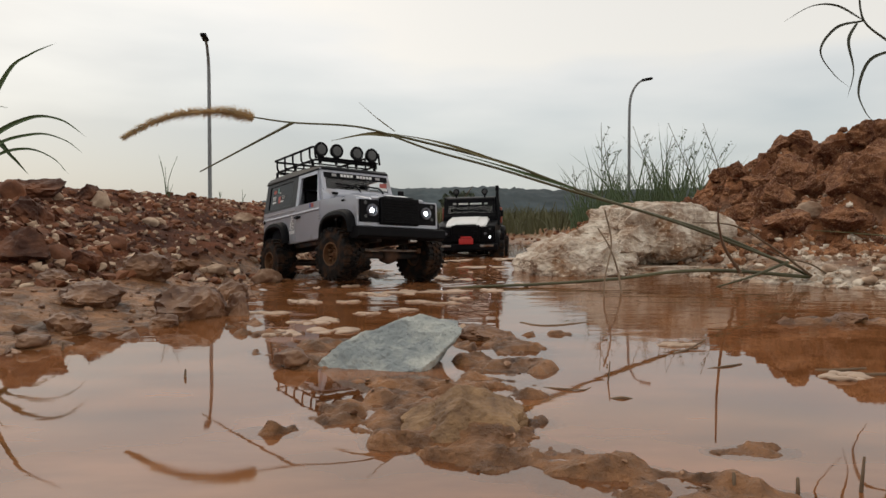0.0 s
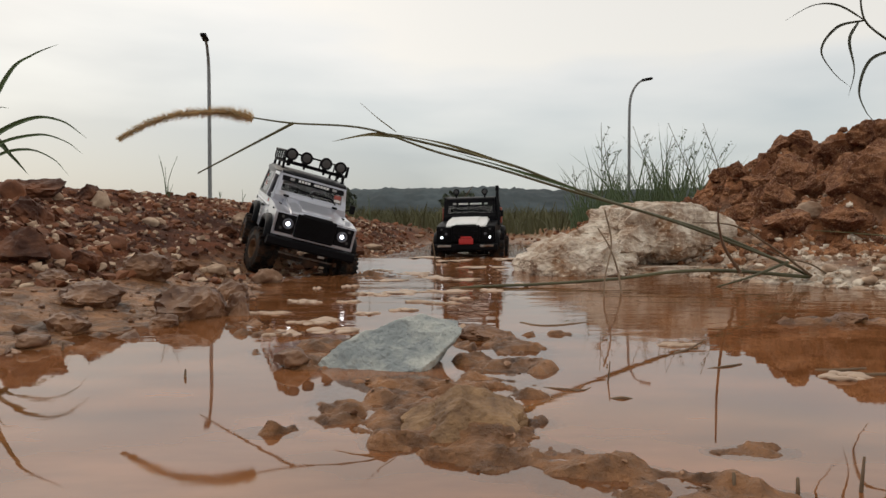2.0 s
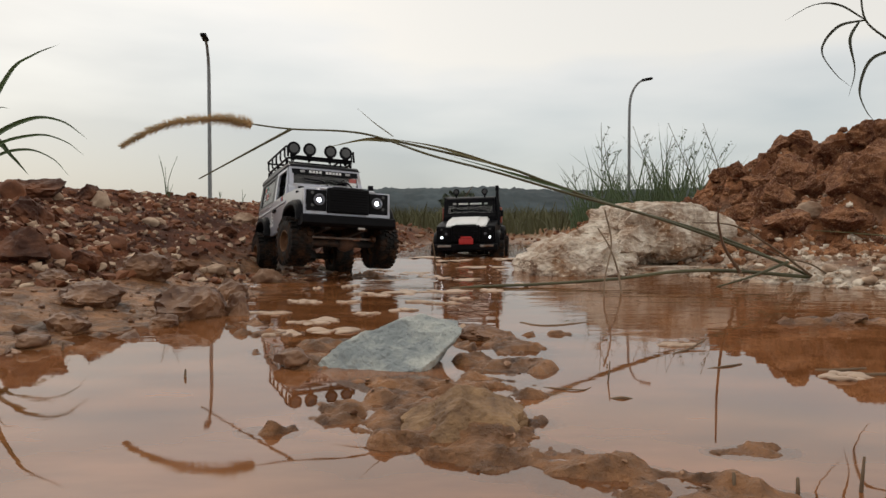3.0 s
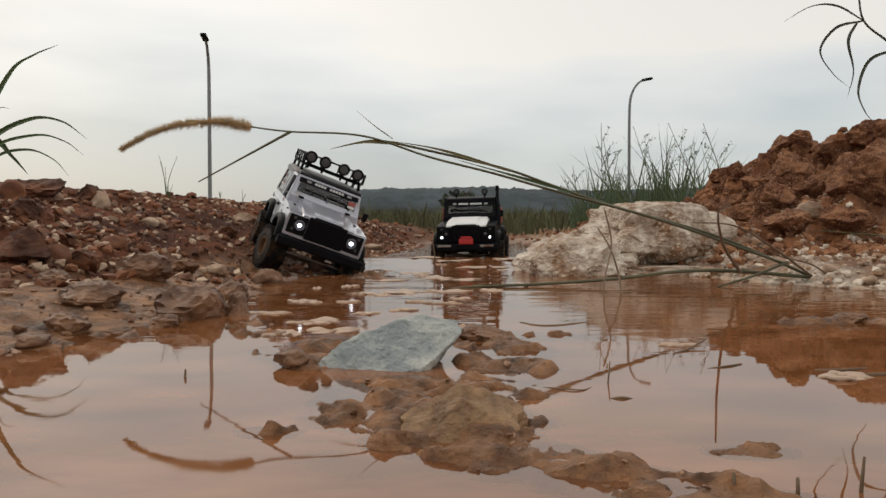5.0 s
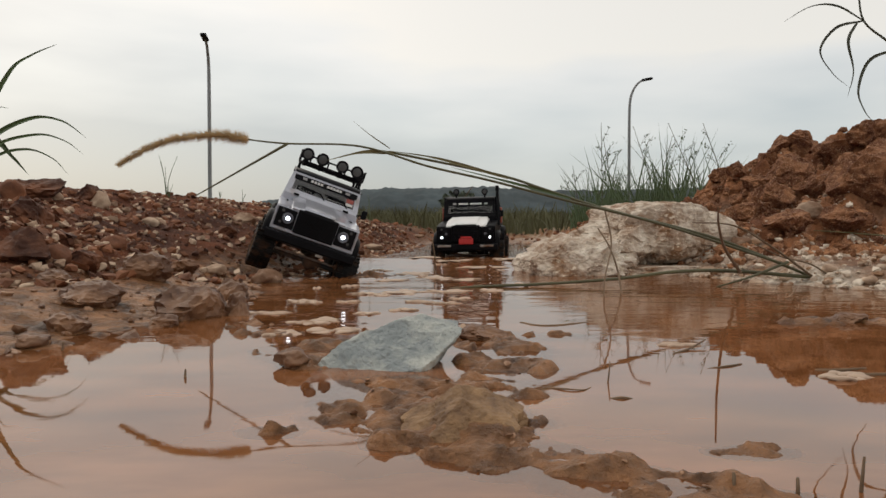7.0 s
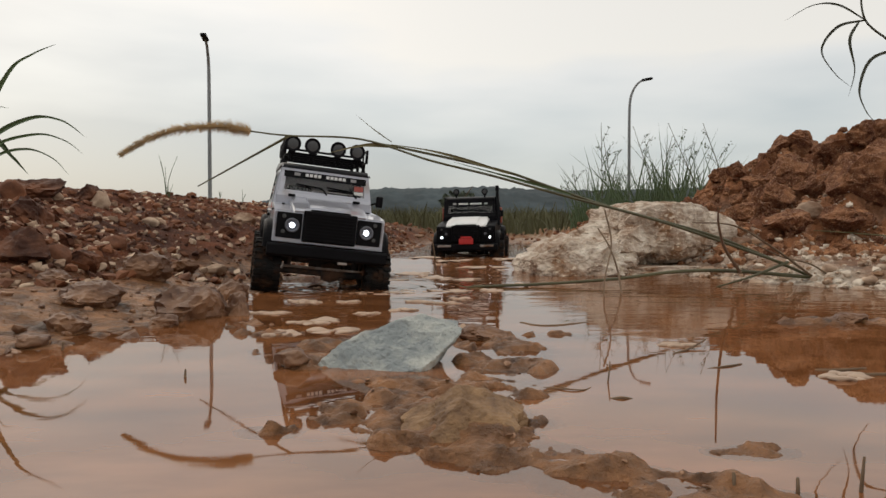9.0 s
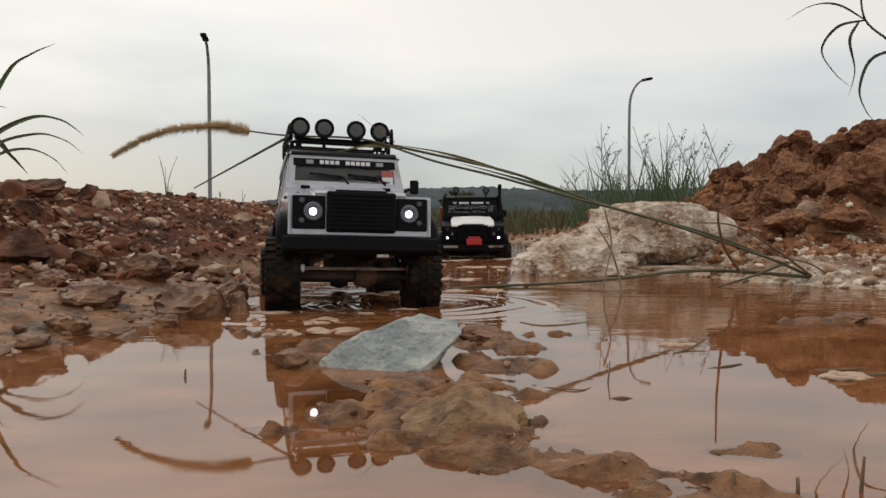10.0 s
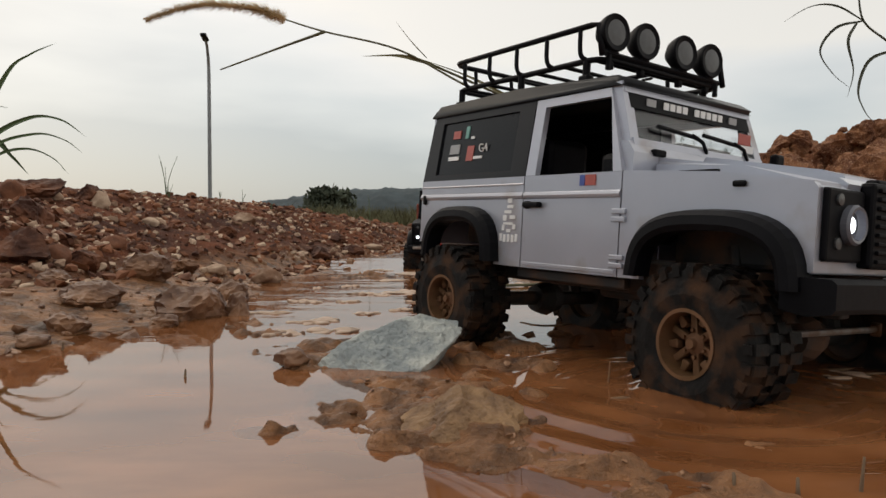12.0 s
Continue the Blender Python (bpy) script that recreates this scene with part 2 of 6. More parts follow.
M_GREENROCK = stone_mat("grey_green_stone", (0.25, 0.28, 0.285), (0.58, 0.585, 0.53), 40, 0.62, 1.0, None, 0.006)
M_WHITEROCK = stone_mat("crumbly_limestone", (0.24, 0.13, 0.070), (0.86, 0.79, 0.69), 17, 0.92, 1.0, (0.62, 0.52, 0.41), 0.008)
M_BROWNROCK = stone_mat("laterite_stone", (0.050, 0.0145, 0.006), (0.25, 0.094, 0.041), 16, 0.8, 0.9)
M_WETROCK = stone_mat("mud_coated_stone", (0.100, 0.042, 0.020), (0.32, 0.165, 0.085), 20, 0.5, 0.8, None, 0.004)
M_PALEROCK = stone_mat("pale_pebble", (0.17, 0.085, 0.046), (0.60, 0.45, 0.33), 18, 0.85, 0.6)
M_REDCLOD = stone_mat("red_clod", (0.13, 0.044, 0.018), (0.47, 0.215, 0.100), 32, 0.95, 1.0, (0.42, 0.24, 0.14), 0.014)
M_CHALK = stone_mat("chalky_rubble", (0.28, 0.155, 0.085), (0.68, 0.59, 0.49), 30, 0.92, 1.0, None, 0.004)
M_OCHRE = stone_mat("ochre_mudstone", (0.13, 0.064, 0.027), (0.40, 0.235, 0.112), 60, 0.6, 1.0, None, 0.004)
M_FOAM = simple("muddy_foam", (0.44, 0.31, 0.225), 0.5, 0.0, 0.15, 90, 0.4)
M_STEM = simple("green_stem", (0.085, 0.080, 0.036), 0.55, 0.0, 0.3, 30)
M_BLADE = simple("grass_blade", (0.075, 0.115, 0.045), 0.5, 0.0, 0.3, 25)
M_DRYBLADE = simple("yellowing_blade", (0.17, 0.148, 0.066), 0.6, 0.0, 0.25, 25)
M_SEED = simple("seed_bristle", (0.52, 0.36, 0.18), 0.75, 0.0, 0.25, 60)
M_TWIG = simple("dry_twig", (0.15, 0.095, 0.055), 0.8, 0.0, 0.3, 50, 0.3)
M_DARKLEAF = simple("dark_leaf", (0.045, 0.05, 0.03), 0.6, 0.0, 0.3, 30)
M_FIELD = simple("field_grass", (0.085, 0.083, 0.035), 0.8, 0.0, 0.45, 0.9)
M_TREE = simple("far_foliage", (0.085, 0.102, 0.070), 0.9, 0.0, 0.4, 2.0)
# woodland green shifted to blue-grey: the distance haze is painted into the base colour
M_HILL = simple("hazy_wooded_hill", (0.040, 0.056, 0.064), 1.0, 0.0, 0.35, 0.05)
M_POLE = simple("galvanised_pole", (0.24, 0.25, 0.26), 0.5, 0.5, 0.15, 2.0)


# ---- mesh helpers ----
def finish(name, bm, material, parent=None, label="", smooth=False):
    me = bpy.data.meshes.new(name)
    bmesh.ops.recalc_face_normals(bm, faces=bm.faces)
    bm.to_mesh(me)
    bm.free()
    me.materials.append(material)
    if smooth:
        me.polygons.foreach_set("use_smooth", [True] * len(me.polygons))
    ob = new(name, me)
    if parent:
        ob.parent = parent
    if label:
        tagged(ob, label)
    return ob


def part(name, bm, material, parent, label="", smooth=False):
    return finish(name, bm, material, parent, label, smooth)


def thing(name, label, category, group="", m=None):
    ob = new(name)
    ob.empty_display_size = 0.02
    if m is not None:
        ob.matrix_world = m
    return tagged(ob, label, category, group)


def box(bm, c, s, bevel=0.0, m=None):
    mat4 = Matrix.Translation(c) @ Matrix.Diagonal((*s, 1))
    if m is not None:
        mat4 = m @ mat4
    made = bmesh.ops.create_cube(bm, size=1.0, matrix=mat4)
    if bevel:
        edges = list({e for v in made["verts"] for e in v.link_edges})
        bmesh.ops.bevel(bm, geom=edges, offset=bevel, segments=2, affect="EDGES", profile=0.5)
    return bm


def prism(bm, pts, y0, y1, lean=None):
    """A plate with the outline pts in x and z, from y0 to y1; lean(z) moves it in y."""
    shift = lean or (lambda z: 0.0)
    a = [bm.verts.new((x, y0 + shift(z), z)) for x, z in pts]
    b = [bm.verts.new((x, y1 + shift(z), z)) for x, z in pts]
    bm.faces.new(a)
    bm.faces.new(b[::-1])
    for i in range(len(pts)):
        j = (i + 1) % len(pts)
        bm.faces.new((a[j], a[i], b[i], b[j]))
    return bm


def tube(bm, pts, r, n=6, r_end=None, flat=1.0):
    """A round bar along pts, tapering from r to r_end; flat < 1 squashes it into a blade."""
    pts = [Vector(p) for p in pts]
    r_end = r if r_end is None else r_end
    rings, side = [], None
    for i, p in enumerate(pts):
        d = (pts[min(i + 1, len(pts) - 1)] - pts[max(i - 1, 0)]).normalized()
        if side is None:
            side = d.cross(Vector((0, 0, 1)) if abs(d.z) < 0.9 else Vector((1, 0, 0))).normalized()
        side = (side - d * side.dot(d)).normalized()
        up = d.cross(side)
        k = i / max(1, len(pts) - 1)
        rad = r + (r_end - r) * k
        rings.append([bm.verts.new(p + (side * math.cos(a) + up * math.sin(a) * flat) * rad) for a in (2 * math.pi * q / n for q in range(n))])
    for a, b in zip(rings, rings[1:]):
        for q in range(n):
            bm.faces.new((a[q], a[(q + 1) % n], b[(q + 1) % n], b[q]))
    bm.faces.new(rings[0][::-1])
    bm.faces.new(rings[-1])
    return bm


def lathe(bm, profile, n=32, m=None, caps=True):
    """Turns (radius, y) pairs about the y axis."""
    m = m or Matrix.Identity(4)
    rings = [[bm.verts.new(m @ Vector((r * math.cos(2 * math.pi * q / n), y, r * math.sin(2 * math.pi * q / n)))) for q in range(n)] for r, y in profile]
    for a, b in zip(rings, rings[1:]):
        for q in range(n):
            bm.faces.new((a[q], a[(q + 1) % n], b[(q + 1) % n], b[q]))
    if caps:
        bm.faces.new(rings[0])
        bm.faces.new(rings[-1][::-1])
    return bm


def curve_pts(ctrl, steps=8):
    """A smooth line through the control points."""
    c = [Vector(p) for p in ctrl]
    c = [c[0] * 2 - c[1]] + c + [c[-1] * 2 - c[-2]]
    out = []
    for i in range(1, len(c) - 2):
        for s in range(steps):
            t = s / steps
            a, b, d, e = c[i - 1], c[i], c[i + 1], c[i + 2]
            out.append(0.5 * ((2 * b) + (d - a) * t + (2 * a - 5 * b + 4 * d - e) * t * t + (3 * b - a - 3 * d + e) * t ** 3))
    out.append(c[-2])
    return out


def blade(bm, ctrl, width, steps=7, fold=0.25, face=(0, -1, 0)):
    """A grass leaf: a folded strip with a keel, wide in the middle and drawn to a point."""
    pts = curve_pts(ctrl, steps)
    face = Vector(face)
    prev = None
    for i, p in enumerate(pts):
        d = (pts[min(i + 1, len(pts) - 1)] - pts[max(i - 1, 0)]).normalized()
        side = d.cross(face).normalized()
        k = i / (len(pts) - 1)
        w = width * 0.5 * (0.55 + 0.45 * math.sin(math.pi * min(1, k * 1.6))) * (1 - k ** 3) + 0.0001
        up = side.cross(d)
        row = [bm.verts.new(p - side * w + up * w * fold), bm.verts.new(p - up * w * 0.2), bm.verts.new(p + side * w + up * w * fold), bm.verts.new(p - up * w * 0.4)]
        if prev:
            for a in range(4):
                bm.faces.new((prev[a], prev[(a + 1) % 4], row[(a + 1) % 4], row[a]))
        prev = row
    return bm


# value noise on a lattice, for whole arrays at once
LATTICE = np.random.RandomState(7).rand(256, 256)


def vnoise(x, y):
    xi, yi = np.floor(x).astype(int), np.floor(y).astype(int)
    u, v = x - xi, y - yi
    u, v = u * u * (3 - 2 * u), v * v * (3 - 2 * v)
    g = lambda a, b: LATTICE[(a * 73 + b * 19) % 256, (b * 57 + a * 5) % 256]
    return (g(xi, yi) * (1 - u) + g(xi + 1, yi) * u) * (1 - v) + (g(xi, yi + 1) * (1 - u) + g(xi + 1, yi + 1) * u) * v - 0.5


def smooth01(t):
    t = np.clip(t, 0, 1)
    return t * t * (3 - 2 * t)


# ---- the lie of the land ----
# mud humps that break the water: x, y, half width, half depth, height over the bed
HUMPS = [
    (0.0305, 0.4737, 0.045, 0.090, 1.0), (0.0266, 0.3477, 0.032, 0.030, 1.1), (0.0017, 0.3605, 0.050, 0.030, 0.95), (-0.0218, 0.2909, 0.042, 0.028, 1.0), (0.0034, 0.265, 0.034, 0.020, 1.15),
    (-0.0113, 0.3225, 0.050, 0.035, 1.0), (0.0153, 0.2909, 0.036, 0.026, 1.0), (-0.0349, 0.285, 0.014, 0.012, 0.95), (-0.0549, 0.3301, 0.012, 0.014, 0.9), (-0.0385, 0.3358, 0.026, 0.020, 0.9), (0.0388, 0.2259, 0.030, 0.020, 1.15), (0.0587, 0.2131, 0.040, 0.016, 1.15), (0.0747, 0.206, 0.03, 0.012, 1.15), (0.0271, 0.2501, 0.024, 0.016, 1.0), (-0.0354, 0.3093, 0.022, 0.020, 1.0), (-0.0213, 0.3194, 0.035, 0.028, 1.0), (-0.0345, 0.3502, 0.036, 0.020, 1.0), (-0.0139, 0.3578, 0.030, 0.020, 1.0), (0.0052, 0.2501, 0.020, 0.016, 1.02), (0.0176, 0.2567, 0.024, 0.020, 1.05), (0.0294, 0.2296, 0.028, 0.022, 1.12), (0.046, 0.2351, 0.022, 0.014, 1.0),
    (0.0268, 0.2909, 0.022, 0.020, 1.0), (0.0337, 0.2409, 0.026, 0.020, 1.1), (0.0482, 0.2193, 0.034, 0.018, 1.15), (0.0657, 0.2086, 0.032, 0.014, 1.15), (-0.009, 0.2567, 0.024, 0.012, 0.95), (0.0461, 0.3969, 0.024, 0.020, 0.95),
    (0.1098, 0.2482, 0.024, 0.009, 0.75), (0.0704, 0.2077, 0.032, 0.014, 1.12), (-0.067, 0.2724, 0.013, 0.009, 1.3), (-0.1225, 0.5329, 0.040, 0.024, 1.0), (-0.1607, 0.5871, 0.035, 0.030, 1.0), (-0.0787, 0.4137, 0.020, 0.024, 1.0),
    (-0.071, 0.4854, 0.040, 0.040, 0.85), (-0.1322, 1.1957, 0.055, 0.060, 1.35), (0.3405, 0.5978, 0.060, 0.030, 1.2), (0.0818, 0.5243, 0.040, 0.016, 0.9), (0.2118, 0.3771, 0.018, 0.010, 0.9),
]


# shoals just under or over the water round the humps: x, y, half width, half depth
SHOALS = [(-0.008, 0.335, 0.064, 0.050), (0.002, 0.275, 0.036, 0.050), (0.036, 0.420, 0.034, 0.085), (0.036, 0.233, 0.034, 0.022), (0.062, 0.213, 0.042, 0.017), (0.085, 0.203, 0.040, 0.012), (-0.095, 0.455, 0.040, 0.050), (0.108, 0.247, 0.022, 0.012)]


def shore_left(y):
    return np.interp(y, [-5, 0, 0.4, 0.5, 0.6, 0.7, 0.9, 1.07, 1.27, 1.72, 2.2, 3.0, 5.0], [-1.2, -0.32, -0.262, -0.255, -0.235, -0.205, -0.24, -0.27, -0.22, -0.14, -0.10, -0.05, 0.1])


def shore_right(y):
    return np.interp(y, [-5, 0.0, 0.3, 0.5, 0.65, 0.9, 1.07, 1.3, 1.7, 2.2, 3.0, 5.0], [1.8, 0.95, 0.78, 0.76, 0.72, 0.60, 0.46, 0.40, 0.36, 0.34, 0.4, 0.6])


def land(x, y):
    """The ground's height over the near water."""
    x, y = np.asarray(x, float), np.asarray(y, float)
    wob = 0.05 * vnoise(x * 9 + 3, y * 9) + 0.02 * vnoise(x * 31, y * 31 + 9)
    a = shore_left(y) - x + wob * 0.6
    b = x - shore_right(y) + wob
    bed = -0.030 + 0.010 * vnoise(x * 22, y * 22) + 0.005 * vnoise(x * 60, y * 60)
    # the stream climbs a little and ends in a wet flat
    climb = 0.016 * smooth01((y - 1.25) / 0.4)
    bed = bed + climb + 0.06 * smooth01((y - 2.6) / 1.6)
    # the pool's near end, out of sight
    bed = bed + 0.09 * smooth01((-1.5 + 0.6 * vnoise(x * 2.1, y * 2.1) - y) / 0.9)
    bar = np.zeros_like(x)
    for hx, hy, hw, hd, hh in HUMPS:
        q = ((x - hx) / (hw * 1.12)) ** 2 + ((y - hy) / (hd * 1.12)) ** 2
        bar = np.maximum(bar, hh * np.exp(-q ** 1.05 * 0.8))
    lumps = 0.0036 * vnoise(x * 17 + y * 9, y * 26 - x * 8) + 0.0042 * vnoise(x * 48 + y * 20 + 4, y * 62 - x * 18) - 0.0042 * np.abs(vnoise(x * 84 - y * 30, y * 92 + x * 25 + 7)) + 0.0036 * vnoise(x * 170 + y * 60, y * 190) - 0.0030 * np.abs(vnoise(x * 240 - y * 70, y * 230 + 5)) + 0.0016 * vnoise(x * 340, y * 320 - x * 90)
    lumps = lumps - 0.0048 * smooth01((vnoise(x * 70 + 9, y * 64) - 0.10) / 0.14) - 0.002 * smooth01((vnoise(x * 130 + 2, y * 130) - 0.15) / 0.15)
    bar = smooth01(bar * 1.2) * np.clip(bar, 1.0, 1.35)
    shoal = np.zeros_like(x)
    for hx, hy, hw, hd in SHOALS:
        shoal = np.maximum(shoal, smooth01(1.7 * (1 - ((x - hx) / hw) ** 2 - ((y - hy) / hd) ** 2)))
    bed = bed * (1 - shoal) + (-0.0004 + 1.1 * lumps) * shoal
    bed = bed * (1 - 0.6 * np.clip(bar, 0, 1)) + (0.0138 + lumps) * bar * (1 - 0.78 * shoal)
    foot = np.interp(y, [0, 0.7, 0.9, 1.07, 1.27, 1.6, 2.0, 3], [0.22, 0.20, 0.13, 0.075, 0.085, 0.10, 0.08, 0.03])
    top = np.interp(y, [-5, 0.6, 1.0, 1.5, 2.0, 2.6, 4.0, 9.0], [0.05, 0.13, 0.172, 0.180, 0.160, 0.120, 0.085, 0.06])
    flat = np.interp(y, [0.9, 1.1, 1.8, 2.2], [0.024, 0.004, 0.004, 0.024]) * smooth01(a / 0.16)
    rise = np.maximum(0, a - foot) * 0.43
    bank = top * (1 - np.exp(-rise / top * 1.15)) * 1.12
    left = np.where(a > -0.05, -0.03 + 0.03 * smooth01((a + 0.05) / 0.05) + flat + bank, -0.03)
    prof = np.interp(x, [0.3, 0.5, 0.58, 0.72, 0.8, 0.86, 1.0, 1.1, 1.3, 2.0, 6.0], [0.05, 0.08, 0.09, 0.10, 0.122, 0.182, 0.245, 0.265, 0.32, 0.34, 0.10])
    back = 1 - 0.75 * smooth01((y - 1.95) / 0.7)
    ramp = smooth01((y - 0.95 + 0.35 * np.clip(x - 0.8, 0, 1)) / 1.15)
    mound = prof * ramp * back
    right = np.where(b > -0.06, -0.03 + 0.03 * smooth01((b + 0.06) / 0.06) + 0.03 * smooth01(b / 0.12) + mound * smooth01((b + 0.02) / 0.15), -0.03)
    z = np.maximum(np.maximum(bed, left + climb * 0.6), right + climb * 0.6)
    dry = smooth01((z - 0.012) / 0.05)
    rough = 0.030 * vnoise(x * 11, y * 11 + 5) + 0.020 * vnoise(x * 27 + 8, y * 27) + 0.014 * vnoise(x * 60, y * 60) + 0.004 * vnoise(x * 130, y * 130)
    clods = smooth01((x - 0.45) / 0.3) * smooth01((y - 1.1) / 0.4)
    track = smooth01((x + 0.52) / 0.06) * smooth01((-0.16 - x) / 0.06) * smooth01((y - 1.0) / 0.1) * smooth01((1.85 - y) / 0.15)
    rough = rough * (0.55 + 1.5 * clods) * (1 - 0.6 * track)
    crags = np.abs(vnoise(x * 6.5 + 2, y * 6.5)) * 0.16 + np.abs(vnoise(x * 14, y * 14 + 3)) * 0.10 + np.abs(vnoise(x * 33 + 5, y * 33)) * 0.05
    rough = rough + (crags - 0.065) * clods
    fine = 0.0045 * vnoise(x * 70, y * 70) + 0.003 * vnoise(x * 150, y * 150)
    far = smooth01((y - 4.0) / 4.0)
    z = z + rough * dry * (1 - far) + fine * (1 - dry) * smooth01((z + 0.03) / 0.03)
    wide = smooth01((np.hypot(x, y) - 8) / 20)
    return z * (1 - wide) + (0.055 + 0.02 * vnoise(x * 0.3, y * 0.3)) * wide


def h_at(x, y):
    return float(land(np.array([x]), np.array([y]))[0])


def grid_mesh(name, xs, ys, zs, material):
    nx, ny = len(xs), len(ys)
    X, Y = np.meshgrid(xs, ys)
    co = np.stack([X.ravel(), Y.ravel(), zs.ravel()], 1).astype(np.float32)
    i = (np.arange(ny - 1)[:, None] * nx + np.arange(nx - 1)[None, :]).ravel()
    quads = np.stack([i, i + 1, i + 1 + nx, i + nx], 1).astype(np.int32)
    me = bpy.data.meshes.new(name)
    me.vertices.add(len(co))
    me.vertices.foreach_set("co", co.ravel())
    me.loops.add(quads.size)
    me.loops.foreach_set("vertex_index", quads.ravel())
    me.polygons.add(len(quads))
    me.polygons.foreach_set("loop_start", np.arange(0, quads.size, 4, dtype=np.int32))
    me.polygons.foreach_set("use_smooth", np.ones(len(quads), bool))
    me.update(calc_edges=True)
    me.validate()
    me.materials.append(material)
    return new(name, me)


def build_ground():
    xs = np.concatenate([-1.05 - np.geomspace(0.01, 1200, 60)[::-1], np.linspace(-1.05, -0.264, 112), np.linspace(-0.26, 0.26, 290), np.linspace(0.266, 1.45, 180), 1.45 + np.geomspace(0.01, 1200, 60)])
    ys = np.concatenate([-np.geomspace(1200, 0.1, 34), np.linspace(-0.05, 0.13, 12), np.linspace(0.14, 0.7, 260), 0.7 + np.linspace(0.0035, 1.7, 270), np.geomspace(2.42, 1500, 80)])
    X, Y = np.meshgrid(xs, ys)
    ob = grid_mesh("ground", xs, ys, land(X, Y), M_SOIL)
    tagged(ob, "red-brown laterite soil, wet and muddy beside the stream", "ground", kind="structure")


def water_level(y):
    """The stream drops a little over a riffle."""
    return 0.016 * smooth01((np.asarray(y, float) - 1.25) / 0.4)


def give_depth(ob, depths):
    """Writes the depth of the water under each vertex, for its murk."""
    at = ob.data.attributes.new("depth", "FLOAT", "POINT")
    at.data.foreach_set("value", np.asarray(depths, np.float32).ravel())


def build_water():
    out = 0.42 + np.geomspace(0.004, 3.6, 60)
    xs = np.concatenate([-out[::-1], np.linspace(-0.42, 0.42, 300), out])
    ys = np.concatenate([np.linspace(-3, 0.1, 24), np.linspace(0.13, 0.8, 300), np.linspace(0.804, 3.6, 260)])
    X, Y = np.meshgrid(xs, ys)
    z = water_level(Y) + 0.0006 * smooth01((Y - 0.5) / 0.8) * (vnoise(X * 16, Y * 40) + 0.5 * vnoise(X * 40, Y * 90))
    ob = grid_mesh("water", xs, ys, z, M_WATER)
    give_depth(ob, z - land(X, Y))
    tagged(ob, "shallow opaque brown muddy water reflecting the sky", "water", kind="structure")


build_ground()
build_water()

# ---- stones ----
def stone_bm(seed, size, sub=3, cuts=9, rough=0.10, sharp=0.62):
    """A broken stone: a ball cut by random planes, then roughened."""
    rnd = random.Random(seed)
    bm = bmesh.new()
    bmesh.ops.create_icosphere(bm, subdivisions=sub, radius=1.0)
    planes = []
    for _ in range(cuts):
        d = Vector((rnd.gauss(0, 1), rnd.gauss(0, 1), rnd.gauss(0, 1))).normalized()
        planes.append((d, rnd.uniform(sharp, sharp + 0.28)))
    off = Vector((seed * 3.7 % 91, seed * 1.3 % 57, 4.0))
    for v in bm.verts:
        p = v.co.copy()
        for d, lim in planes:
            over = p.dot(d) - lim
            if over > 0:
                p -= d * over
        p *= 1 + rough * (noise.noise(p * 2.1 + off) + 0.6 * noise.noise(p * 5.3 + off) + 0.4 * noise.noise(p * 11 + off))
        v.co = Vector((p.x * size[0], p.y * size[1], p.z * size[2]))
    return bm


def crumbly_bm(seed, size, sub=4):
    """A lump of dried earth: broken faces, deep pits between ridges, and crumbs on the skin."""
    rnd = random.Random(seed)
    bm = bmesh.new()
    bmesh.ops.create_icosphere(bm, subdivisions=sub, radius=1.0)
    planes = [(Vector((rnd.gauss(0, 1), rnd.gauss(0, 1), rnd.gauss(0, 1))).normalized(), rnd.uniform(0.48, 0.85)) for _ in range(13)]
    off = Vector((seed * 2.9 % 83, seed * 1.7 % 61, 9.0))
    for v in bm.verts:
        p = v.co.copy()
        for d, lim in planes:
            over = p.dot(d) - lim
            if over > 0:
                p -= d * over
        q = Vector((p.x * size[0], p.y * size[1], p.z * size[2])) / max(size)
        ridge = 0.30 + 0.5 * noise.noise(q * 1.3 + off) - 0.7 * abs(noise.noise(q * 2.6 + off)) - 0.5 * abs(noise.noise(q * 5.3 + off)) - 0.30 * abs(noise.noise(q * 11 + off))
        p *= 1 + 0.42 * ridge + 0.05 * noise.noise(q * 23 + off)
        v.co = Vector((p.x * size[0], p.y * size[1], p.z * size[2])) * 1.25
    return bm


def stone(name, label, material, x, y, size, seed, turn=0.0, sink=0.35, sub=3, cuts=9, rough=0.10, group="loose stones", z=None, tilt=(0, 0), crumbly=False):
    bm = crumbly_bm(seed, size, sub) if crumbly else stone_bm(seed, size, sub, cuts, rough)
    ob = finish(name, bm, material, smooth=not crumbly)
    base = max(h_at(x, y), -0.02) if z is None else z
    ob.matrix_world = pose(x, y, base + size[2] * (1 - 2 * sink) * 0.75, tilt[0], tilt[1], turn)
    return tagged(ob, label, "stone", group)


